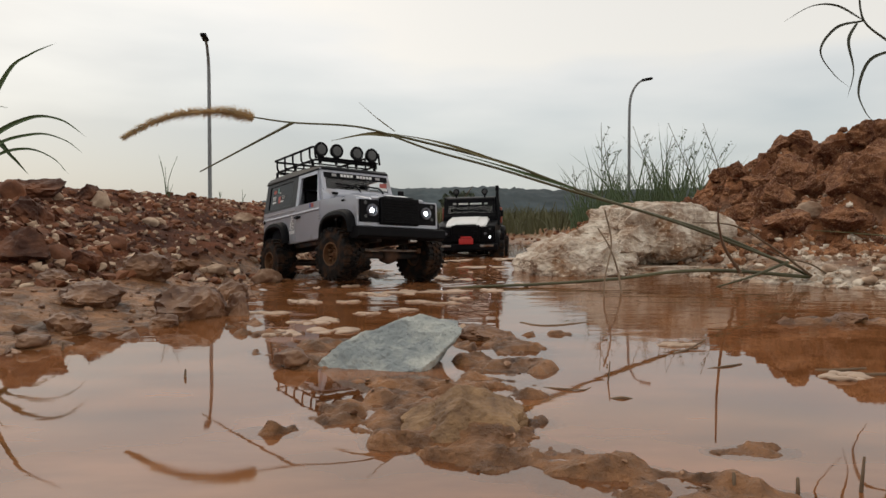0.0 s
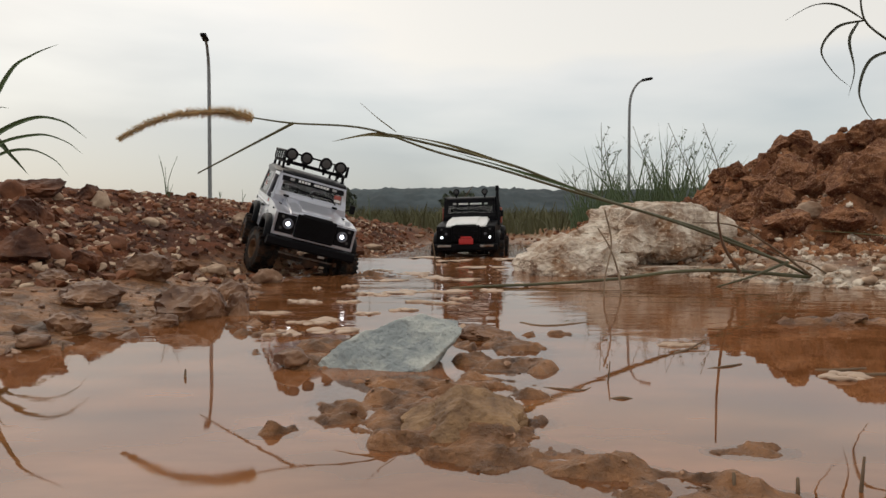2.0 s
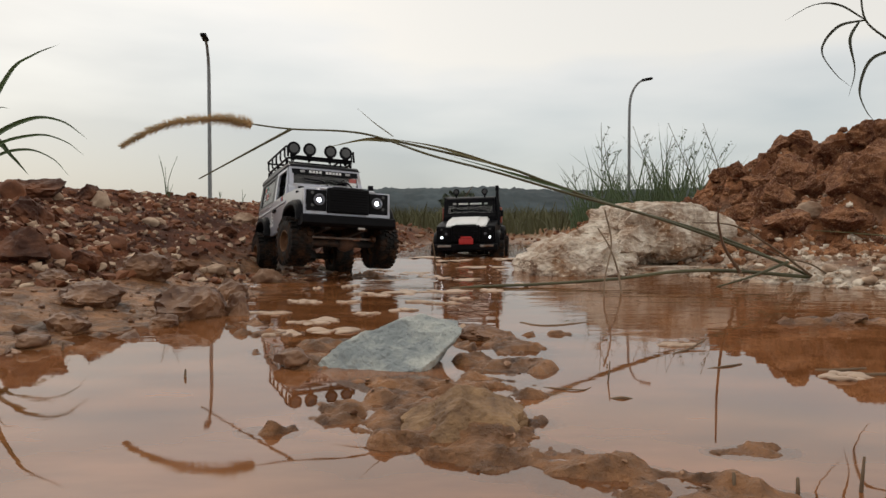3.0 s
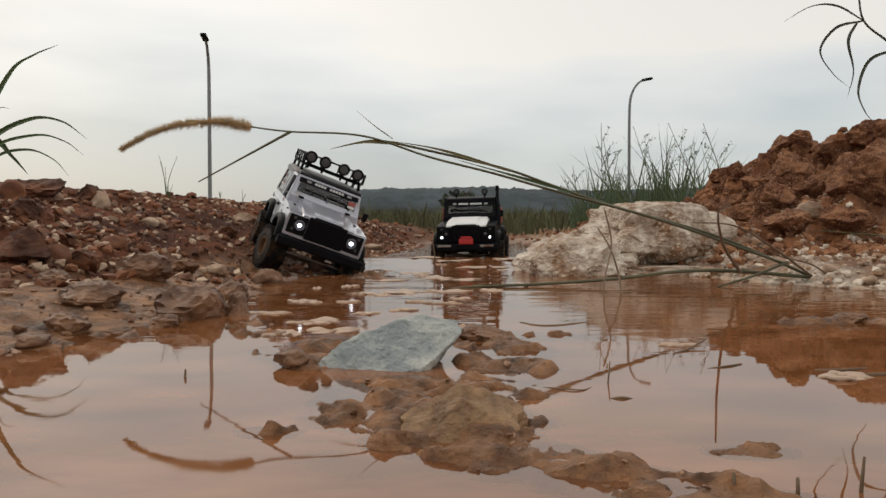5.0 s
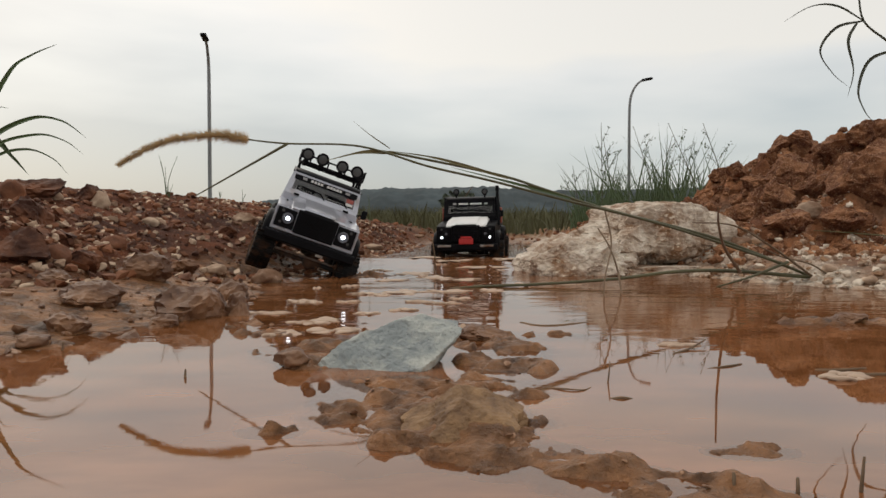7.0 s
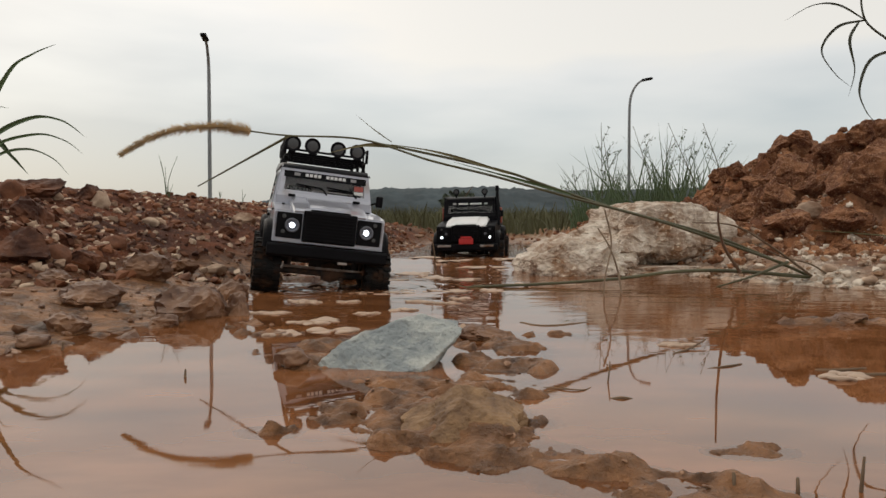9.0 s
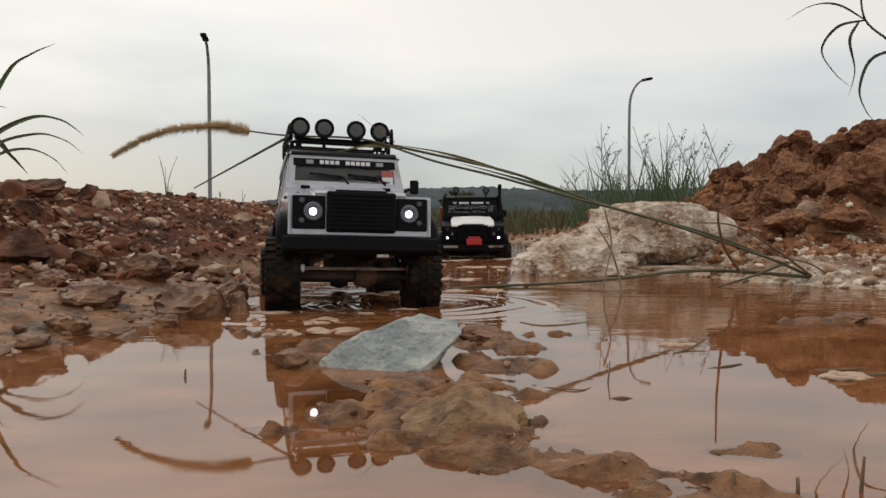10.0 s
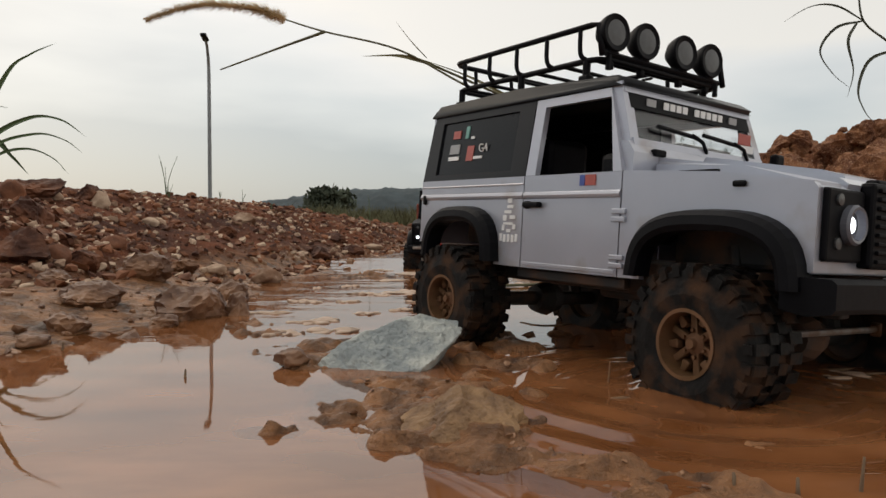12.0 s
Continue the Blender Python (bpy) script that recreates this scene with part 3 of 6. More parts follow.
def scatter(name, label, material, count, seed, place, size, flat=0.7, kind="stuff", group=""):
    """Many small stones in one mesh, resting on the ground."""
    rnd = random.Random(seed)
    shapes = []
    for k in range(9):
        bm = stone_bm(seed * 31 + k, (1, 1, flat), 1, 8, 0.20, 0.42)
        bm.verts.ensure_lookup_table()
        shapes.append((np.array([v.co[:] for v in bm.verts]), [[v.index for v in f.verts] for f in bm.faces]))
        bm.free()
    spots = [place(rnd) for _ in range(count)]
    hs = land(np.array([s[0] for s in spots]), np.array([s[1] for s in spots]))
    verts, faces, base = [], [], 0
    for (x, y), h in zip(spots, hs):
        r = size(rnd)
        co, fs = shapes[rnd.randrange(9)]
        m = np.array(Euler((rnd.uniform(-0.5, 0.5), rnd.uniform(-0.5, 0.5), rnd.uniform(0, 6.3))).to_matrix())
        sc = np.array([r * rnd.uniform(0.75, 1.3), r * rnd.uniform(0.75, 1.3), r])
        verts.append((co * sc) @ m.T + np.array([x, y, h + r * 0.22]))
        faces += [[i + base for i in f] for f in fs]
        base += len(co)
    me = bpy.data.meshes.new(name)
    me.from_pydata(np.concatenate(verts).tolist(), [], faces)
    me.materials.append(material)
    return tagged(new(name, me), label, "gravel", group, kind)


def shaped_stone(name, label, material, centre, size, planes, seed, sub=4, rough=0.06, turn=0.0, category="stone", radius=1.25):
    """A stone cut to given planes (normal, distance in half sizes)."""
    bm = bmesh.new()
    bmesh.ops.create_icosphere(bm, subdivisions=sub, radius=radius)
    off = Vector((seed * 1.7, seed * 0.9, 2.0))
    cut = [(Vector(n).normalized(), d) for n, d in planes]
    for v in bm.verts:
        p = v.co.copy()
        for n, d in cut:
            over = p.dot(n) - d
            if over > 0:
                p -= n * over
        q = Vector((p.x * size[0], p.y * size[1], p.z * size[2])) / max(size)
        k = 1.4 * noise.noise(q * 1.6 + off) + 0.35 - 1.2 * abs(noise.noise(q * 2.7 + off)) - 0.45 * abs(noise.noise(q * 6.3 + off)) + 0.22 * noise.noise(q * 14 + off) + 0.16 * noise.noise(q * 31 + off)
        p *= 1 + rough * k
        v.co = Vector((p.x * size[0], p.y * size[1], p.z * size[2]))
    ob = finish(name, bm, material)
    ob.matrix_world = pose(*centre, 0, 0, turn)
    return tagged(ob, label, category)


def hull_stone(name, label, material, corners, seed, cuts=5, rough=0.0012, category="stone"):
    """A broken slab: the hull of a few corners, finely divided, its faces hammered and its arrises worn."""
    bm = bmesh.new()
    for c in corners:
        bm.verts.new(c)
    bmesh.ops.convex_hull(bm, input=bm.verts)
    bmesh.ops.triangulate(bm, faces=bm.faces)
    for _ in range(cuts):
        bmesh.ops.subdivide_edges(bm, edges=bm.edges, cuts=1, use_grid_fill=True)
    if cuts:
        bmesh.ops.smooth_vert(bm, verts=bm.verts, factor=0.5, use_axis_x=True, use_axis_y=True, use_axis_z=True)
    bm.normal_update()
    off = Vector((seed * 1.3, seed * 0.7, 1.0))
    for v in bm.verts:
        q = v.co * 60 + off
        k = 1.5 * noise.noise(q * 0.7) - 1.2 * abs(noise.noise(q * 1.6)) + 0.6 * noise.noise(q * 3.9) + 0.4 * noise.noise(q * 9)
        v.co = v.co + v.normal * rough * k
    ob = finish(name, bm, material)
    return tagged(ob, label, category)


# the grey-green stone in the middle of the ford: a wedge that rises from its tip and overhangs at the blunt end
hull_stone("stone", "large pale grey-green angular stone standing in the mud", M_GREENROCK,
           [(-0.0800, 0.402, -0.004), (-0.046, 0.387, -0.0048), (-0.012, 0.391, 0.0015), (-0.002, 0.400, 0.008), (0.0115, 0.418, 0.0185), (0.009, 0.442, 0.0222), (-0.013, 0.434, 0.0262), (-0.024, 0.428, 0.0252), (-0.037, 0.424, 0.0215), (-0.060, 0.412, 0.0110),
            (-0.068, 0.425, 0.004), (-0.020, 0.462, 0.020), (-0.078, 0.403, -0.018), (-0.043, 0.388, -0.018), (-0.022, 0.393, -0.018), (-0.018, 0.435, -0.018), (-0.06, 0.44, -0.018)], 3, 5, 0.0017)
# a lump of ochre mudstone in the bar before it
shaped_stone("stone", "low ochre mudstone lump half sunk in the mud", M_OCHRE, (0.0095, 0.275, 0.0004), (0.0225, 0.017, 0.0135),
             [((-0.7, -0.2, 0.7), 0.70), ((0.5, -0.3, 0.8), 0.72), ((-0.1, -0.75, 0.66), 0.62), ((0.9, -0.3, 0.2), 0.9), ((0, -1, 0), 0.9)], 17, 5, 0.16, 10)
# the crumbling white boulder on the far shore
shaped_stone("boulder", "big crumbling off-white limestone boulder on the shore", M_WHITEROCK, (0.4243, 1.4, 0.0669), (0.135, 0.12, 0.070),
             [((-0.25, -0.1, 1), 0.80), ((0.2, 0, 1), 0.82), ((0, -1, 0.25), 0.78), ((0.3, -0.8, -0.7), 0.80), ((0.95, -0.1, 0.2), 0.88), ((-0.9, -0.3, 0.5), 0.85)], 11, 6, 0.20, 8, "boulder")
shaped_stone("boulder", "low rough off-white limestone lump at the water's edge", M_WHITEROCK, (0.2337, 1.3, 0.0159), (0.090, 0.08, 0.054),
             [((-0.6, -0.2, 0.8), 0.72), ((0.2, 0, 1), 0.86), ((0, -1, 0.4), 0.8), ((-0.9, -0.4, 0.1), 0.9)], 23, 6, 0.24, -12, "boulder")
shaped_stone("boulder", "flat whitish stone slab under the boulder", M_WHITEROCK, (0.3785, 1.3, -0.0027), (0.135, 0.07, 0.022),
             [((0, 0, 1), 0.7), ((0, -1, 0.2), 0.85), ((-0.8, -0.5, 0.2), 0.9)], 31, 4, 0.22, 4, "boulder")

BROWN, WET, PALE, CLOD = "red-brown angular stone on the gravel bank", "mud-coated brown stone at the water's edge", "pale cream stone among the brown gravel", "crumbly red earth clod on the mound"
# x, y, half width, half depth, half height, kind
STONES = [
    (-0.664, 1.1657, 0.034, 0.030, 0.029, "b"), (-0.6390, 1.2879, 0.022, 0.02, 0.021, "b"), (-0.6180, 1.2800, 0.015, 0.018, 0.022, "p"), (-0.6257, 1.0321, 0.018, 0.02, 0.022, "b"), (-0.6831, 1.4263, 0.012, 0.014, 0.013, "p"),
    (-0.4264, 0.7835, 0.016, 0.016, 0.014, "b"), (-0.4515, 0.7607, 0.026, 0.024, 0.020, "b"), (-0.4473, 1.5972, 0.030, 0.025, 0.018, "p"), (-0.4248, 1.4089, 0.022, 0.022, 0.014, "b"),
    (-0.5071, 1.2306, 0.015, 0.015, 0.010, "p"), (-0.3592, 0.8456, 0.028, 0.025, 0.020, "w"), (-0.225, 0.6443, 0.029, 0.028, 0.027, "w"), (-0.1950, 0.6600, 0.016, 0.016, 0.018, "w"), (-0.2300, 0.6180, 0.0055, 0.005, 0.0045, "p"), (-0.2455, 0.808, 0.017, 0.018, 0.017, "w"),
    (-0.2329, 0.5057, 0.022, 0.020, 0.017, "w"), (-0.2876, 0.5444, 0.016, 0.016, 0.011, "w"), (-0.3132, 0.631, 0.025, 0.022, 0.015, "w"), (-0.2278, 0.5797, 0.013, 0.013, 0.008, "w"),
    (-0.2642, 1.0643, 0.022, 0.02, 0.016, "p"), (-0.362, 1.1263, 0.020, 0.018, 0.010, "p"), (-0.3667, 0.9935, 0.022, 0.02, 0.013, "w"), (-0.3951, 0.726, 0.018, 0.018, 0.012, "w"),
    (-0.2028, 1.9759, 0.040, 0.03, 0.010, "p"), (-0.1687, 2.5239, 0.030, 0.03, 0.010, "b"), (-0.2354, 1.804, 0.03, 0.03, 0.014, "b"), (-0.2818, 1.5815, 0.03, 0.03, 0.016, "b"),
    (-0.291, 1.8857, 0.03, 0.03, 0.014, "b"), (-0.1105, 3.1572, 0.03, 0.03, 0.010, "p"), (-0.643, 1.1816, 0.012, 0.012, 0.010, "p"), (-0.6503, 1.4493, 0.012, 0.012, 0.009, "b"),
    (-0.7598, 2.1509, 0.016, 0.016, 0.012, "b"), (-0.407, 0.807, 0.022, 0.022, 0.016, "b"), (-0.5302, 0.9205, 0.026, 0.026, 0.02, "b"), (-0.4372, 0.9411, 0.018, 0.018, 0.014, "b"),
    (-0.1935, 0.567, 0.016, 0.015, 0.010, "w"), (-0.2744, 0.4732, 0.012, 0.012, 0.006, "w"), 
    (-0.0622, 0.5431, 0.020, 0.016, 0.011, "w"), (-0.0464, 0.5607, 0.016, 0.016, 0.018, "w"), (0.0321, 0.517, 0.016, 0.013, 0.0065, "w"), (0.0155, 0.5733, 0.011, 0.012, 0.012, "p"),
    (-0.0865, 0.4050, 0.010, 0.010, 0.006, "w"), (-0.0890, 0.396, 0.007, 0.008, 0.004, "w"),
    (0.3460, 0.6100, 0.016, 0.014, 0.006, "w"), (0.1908, 0.6971, 0.018, 0.012, 0.010, "w"),
    (0.4506, 1.1194, 0.011, 0.011, 0.007, "p"), (0.4702, 1.063, 0.012, 0.011, 0.007, "p"), (0.5093, 1.0565, 0.010, 0.011, 0.006, "p"), (0.5544, 1.3248, 0.022, 0.02, 0.016, "p"),
    (0.4607, 1.2427, 0.017, 0.011, 0.008, "p"), (0.5633, 1.0321, 0.014, 0.011, 0.008, "p"), (0.5837, 0.9705, 0.014, 0.011, 0.007, "p"), (0.7457, 1.4511, 0.030, 0.03, 0.020, "p"),
    (0.9671, 2.0226, 0.040, 0.04, 0.032, "c"), (0.9977, 1.9566, 0.032, 0.03, 0.030, "c"), (0.7856, 1.9137, 0.030, 0.03, 0.022, "c"), (0.7491, 1.9374, 0.024, 0.024, 0.018, "c"),
    (1.0225, 1.8467, 0.05, 0.05, 0.04, "c"), (1.0586, 1.7602, 0.05, 0.04, 0.04, "c"), (0.7892, 1.7842, 0.036, 0.036, 0.026, "c"), (0.8531, 1.7408, 0.06, 0.05, 0.045, "c"),
    (0.8793, 1.6349, 0.06, 0.05, 0.04, "c"), (0.8957, 1.5093, 0.07, 0.06, 0.06, "c"), (0.6508, 1.4982, 0.05, 0.05, 0.035, "c"), (0.7734, 1.3578, 0.05, 0.05, 0.03, "c"),
    (0.6587, 1.758, 0.03, 0.03, 0.02, "c"), (0.645, 1.3379, 0.04, 0.04, 0.025, "c"), (0.9468, 1.5336, 0.06, 0.05, 0.05, "c"),
]
rc = random.Random(77)
for k in range(70):
    cy = rc.uniform(1.45, 2.15)
    cxx = 0.66 + 0.62 * rc.random() + 0.2 * (cy - 1.5)
    cs = rc.uniform(0.012, 0.040)
    STONES.append((round(cxx, 3), round(cy, 3), cs, cs * 0.9, cs * rc.uniform(0.6, 0.95), "c"))
KIND = {"b": (BROWN, M_BROWNROCK), "w": (WET, M_WETROCK), "p": (PALE, M_PALEROCK), "c": (CLOD, M_REDCLOD)}
for k, (sx, sy, a, b, c, kind) in enumerate(STONES):
    lab, mat = KIND[kind]
    big = a > 0.02
    stone("clod" if kind == "c" else "stone", lab, mat, sx, sy, (a, b, c), k + 40, turn=(k * 47) % 360 if kind != "w" else (k * 29) % 40 - 20, sink=0.30, sub=4 if big or kind == "w" else 3,
          rough=0.20 if kind == "w" else 0.14, group="earth clods" if kind == "c" else "loose stones", crumbly=kind in "cw" and a > 0.012 or kind == "b" and a > 0.02)


def on_left_bank(r):
    y = r.uniform(0.72, 3.0) if r.random() < 0.85 else r.uniform(0.5, 1.0)
    lo = float(np.interp(y, [0.5, 0.8, 1.07, 3], [0.20, 0.14, 0.02, 0.0]))
    x = float(shore_left(np.array([y]))[0]) - lo - r.random() ** 1.1 * 0.62
    return (x, y) if not (x > -0.46 and 1.05 < y < 1.75) or r.random() < 0.65 else on_left_bank(r)


def on_mudflat(r):
    y = r.uniform(0.42, 1.05)
    return float(shore_left(np.array([y]))[0]) - r.uniform(-0.02, 0.25), y


def on_mound(r):
    y = r.uniform(1.15, 2.6)
    return float(shore_right(np.array([y]))[0]) + 0.03 + r.random() * 1.1, y


def on_chalk(r):
    y = r.uniform(0.9, 1.75)
    return max(0.36, float(shore_right(np.array([y]))[0]) - 0.03) + r.random() ** 1.3 * 0.5, y


def along_bed(r):
    y = r.uniform(1.3, 3.4)
    return float(shore_left(np.array([y]))[0]) - 0.05 + r.uniform(0, 0.55), y


def past_stream(r):
    return r.uniform(-0.9, 0.9), r.uniform(2.6, 5.0)


scatter("gravel", "red-brown gravel and small stones covering the bank", M_BROWNROCK, 6600, 3, on_left_bank, lambda r: 0.0020 + 0.0100 * r.random() ** 2.6)
scatter("gravel", "pale pebbles strewn over the brown gravel bank", M_PALEROCK, 3000, 4, on_left_bank, lambda r: 0.002 + 0.0100 * r.random() ** 2.8)
scatter("mud_crumbs", "small wet mud crumbs on the muddy shore", M_WETROCK, 700, 5, on_mudflat, lambda r: 0.001 + 0.005 * r.random() ** 3)


def on_bar(r):
    hx, hy, hw, hd, _ = HUMPS[r.randrange(len(HUMPS) - 10)]
    return hx + r.gauss(0, 0.6) * hw, hy + r.gauss(0, 0.6) * hd


scatter("mud_crumbs", "small wet mud crumbs and grit on the mud bar", M_WETROCK, 160, 15, on_bar, lambda r: 0.0005 + 0.0021 * r.random() ** 3, 0.45)
scatter("clods", "small crumbly red earth clods over the mound", M_REDCLOD, 8200, 6, on_mound, lambda r: 0.002 + 0.015 * r.random() ** 3.2, 0.85)
scatter("chalk_crumbs", "whitish limestone crumbs mixed into the red earth mound", M_CHALK, 800, 16, on_mound, lambda r: 0.002 + 0.014 * r.random() ** 3.5, 0.8)
scatter("chalk_gravel", "whitish limestone rubble along the shore", M_CHALK, 2800, 7, on_chalk, lambda r: 0.0015 + 0.0105 * r.random() ** 3)
scatter("bed_stones", "brown stones along the upper stream", M_WETROCK, 420, 8, along_bed, lambda r: 0.004 + 0.012 * r.random() ** 2)
scatter("gravel", "small brown stones on the flat beyond the stream", M_BROWNROCK, 500, 9, past_stream, lambda r: 0.006 + 0.016 * r.random() ** 2)


def foam(x, y, w, d, seed):
    """A raft of muddy froth: a low uneven pad of bubbles."""
    rnd = random.Random(seed)
    z0 = 0.016 * float(smooth01((y - 1.25) / 0.4))
    bm = bmesh.new()
    for k in range(16):
        a, q = rnd.uniform(0, 6.28), rnd.random() ** 0.6 * 0.85
        r = rnd.uniform(0.14, 0.42)
        bmesh.ops.create_icosphere(bm, subdivisions=2, radius=r, matrix=Matrix.Translation((math.cos(a) * q, math.sin(a) * q, 0)))
    for v in bm.verts:
        p = v.co
        f = 1 + 0.55 * noise.noise(p * 2.2 + Vector((seed * 7.3, 0, 0)))
        v.co = Vector((p.x * w * f, p.y * d * f, p.z * 0.0050 * f))
    ob = finish("foam_patch", bm, M_FOAM, smooth=True)
    ob.matrix_world = pose(x, y, z0)
    tagged(ob, "pale brown froth floating on the muddy water", "foam", "foam patches")


FOAM = [(-0.1098, 0.6052, 0.017, 0.014), (-0.0875, 0.5447, 0.016, 0.012), (-0.1591, 0.7781, 0.009, 0.010), (-0.0398, 0.6954, 0.010, 0.010), (-0.1217, 0.5329, 0.012, 0.010), (-0.0706, 0.6625, 0.010, 0.008),
        (-0.0489, 0.8913, 0.026, 0.03), (0.0079, 0.9078, 0.024, 0.02), (0.0323, 1.127, 0.026, 0.03), (-0.013, 1.1672, 0.02, 0.03), (0.0735, 1.4007, 0.035, 0.04), (0.0195, 1.532, 0.03, 0.05),
        (-0.0547, 1.2733, 0.03, 0.03), (-0.0824, 1.1016, 0.024, 0.02), (0.0627, 0.9163, 0.014, 0.014), (-0.1069, 0.772, 0.010, 0.010), (-0.1666, 0.667, 0.016, 0.008), (0.2148, 0.3771, 0.014, 0.010),
        (0.1459, 1.5814, 0.03, 0.04), (-0.0442, 1.6341, 0.03, 0.05), (0.1552, 0.4806, 0.012, 0.006), (-0.1003, 0.8754, 0.014, 0.012)]
rf = random.Random(9)
for k in range(18):
    fy = rf.uniform(0.75, 1.75)
    FOAM.append((round(rf.uniform(-0.19, 0.16) + 0.02 * fy, 3), round(fy, 3), rf.uniform(0.004, 0.014), rf.uniform(0.004, 0.012)))
for k, (fx, fy, fw, fd) in enumerate(FOAM):
    foam(fx, fy, fw * 1.25, fd * 1.25, k + 1)


def ripple(seed):
    """Low rings of water round a wheel, fading outwards into the still surface."""
    rnd = random.Random(seed)
    bm = bmesh.new()
    rings, nseg = 30, 64
    prev = None
    for i in range(rings):
        r = 0.030 + 0.125 * i / (rings - 1)
        fade = math.sin(math.pi * min(1.0, i / (rings - 1) * 1.02)) if i else 0.0
        row = []
        for q in range(nseg):
            a = 2 * math.pi * q / nseg
            z = 0.0007 * fade * math.sin((r + 0.006 * noise.noise(Vector((math.cos(a) * 2, math.sin(a) * 2, seed)))) * 2 * math.pi / 0.028) + 0.0012 * fade - 0.0006
            row.append(bm.verts.new((r * math.cos(a), r * math.sin(a), z)))
        if prev:
            for q in range(nseg):
                bm.faces.new((prev[q], prev[(q + 1) % nseg], row[(q + 1) % nseg], row[q]))
        prev = row
    ob = finish("ripple", bm, M_WATER, smooth=True)
    give_depth(ob, [0.02] * len(ob.data.vertices))
    return tagged(ob, "low rings of muddy water spreading round a wheel", "ripple", "ripples")


RIPPLES = [ripple(1), ripple(2)]


# ---- the toy cars; x forward, y to the car's left, z up from the wheels' contact ----
WHEEL_R, WHEEL_W, HUB_Z = 0.0382, 0.034, 0.0410
FRONT_X, REAR_X, TRACK = 0.1015, -0.104, 0.0705


def lean_in(z):
    return -0.14 * max(0.0, z - 0.125)


def wheel_meshes():
    """A knobbly tyre and a dished six-spoke rim, both turning about y, the outer face towards -y."""
    bm = bmesh.new()
    w, r = WHEEL_W / 2, WHEEL_R
    lathe(bm, [(0.0155, -w * 0.78), (0.0168, -w * 0.95), (0.0236, -w * 1.0), (r * 0.90, -w * 0.93), (r * 0.945, -w * 0.78), (r * 0.95, -w * 0.3), (r * 0.95, w * 0.3),
               (r * 0.945, w * 0.78), (r * 0.90, w * 0.93), (0.0236, w), (0.0168, w * 0.95), (0.0155, w * 0.78)], 40, caps=False)
    n = 26
    for k in range(n):
        a = 2 * math.pi * k / n
        for row, (yc, wd, off) in enumerate(((-w * 0.70, w * 0.50, 0.0), (-w * 0.20, w * 0.34, 0.5), (w * 0.20, w * 0.34, 0.0), (w * 0.70, w * 0.50, 0.5))):
            b = a + off * 2 * math.pi / n
            m = Euler((0, -b, 0)).to_matrix().to_4x4()
            box(bm, (r * 0.958, yc, 0), (r * 0.085, wd, r * 0.135), 0.0, m)
            if row in (0, 3):
                box(bm, (r * 0.90, yc * 1.34, 0), (r * 0.13, w * 0.12, r * 0.11), 0.0, m)
    tyre = bpy.data.meshes.new("tyre")
    bmesh.ops.recalc_face_normals(bm, faces=bm.faces)
    bm.to_mesh(tyre)
    bm.free()
    tyre.materials.append(M_RUBBER)
    bm = bmesh.new()
    lathe(bm, [(0.0172, -w * 0.80), (0.0188, -w * 0.98), (0.0168, -w * 0.98), (0.0158, -w * 0.20), (0.0158, w * 0.6), (0.0172, w * 0.78)], 36, caps=False)
    for k in range(6):
        m = Euler((0, -2 * math.pi * k / 6, 0)).to_matrix().to_4x4()
        box(bm, (0.0100, -w * 0.40, 0), (0.0138, w * 0.26, 0.0042), 0.0008, m)
        for q in (-1, 1):
            box(bm, (0.0135, -w * 0.46, q * 0.0029), (0.0068, w * 0.26, 0.0030), 0.0007, m @ Euler((0, q * -0.35, 0)).to_matrix().to_4x4())
        lathe(bm, [(0.0006, -w * 0.62), (0.0011, -w * 0.62), (0.0011, -w * 0.3), (0.0006, -w * 0.3)], 6, m @ Matrix.Translation((0.0072, 0, 0)))
    lathe(bm, [(0.0001, -w * 0.75), (0.0026, -w * 0.75), (0.0032, -w * 0.62), (0.0058, -w * 0.54), (0.0062, -w * 0.1), (0.0001, -w * 0.1)], 18)
    rim = bpy.data.meshes.new("rim")
    bmesh.ops.recalc_face_normals(bm, faces=bm.faces)
    bm.to_mesh(rim)
    bm.free()
    rim.transform(Matrix.Diagonal((0.90, 1, 0.90, 1)))
    rim.materials.append(M_RIM)
    bm = bmesh.new()
    lathe(bm, [(0.0001, w * 0.05), (0.0141, w * 0.05), (0.0141, w * 0.5), (0.0001, w * 0.5)], 20)
    drum = bpy.data.meshes.new("brake_drum")
    bm.to_mesh(drum)
    bm.free()
    drum.materials.append(M_CHASSIS)
    return tyre, rim, drum


TYRE, RIM, DRUM = wheel_meshes()


def add_wheel(car, x, y, z):
    """A wheel of its own under the car; its outer face looks away from the car."""
    w = new("wheel")
    w.empty_display_size = 0.02
    w.parent = car
    w.matrix_basis = pose(x, y, z)
    for name, me in (("tyre", TYRE), ("rim", RIM), ("brake_drum", DRUM)):
        ob = new(name, me)
        ob.parent = w
        ob.matrix_basis = pose(0, 0, 0, 0, 0, 180 if y > 0 else 0)
    return w


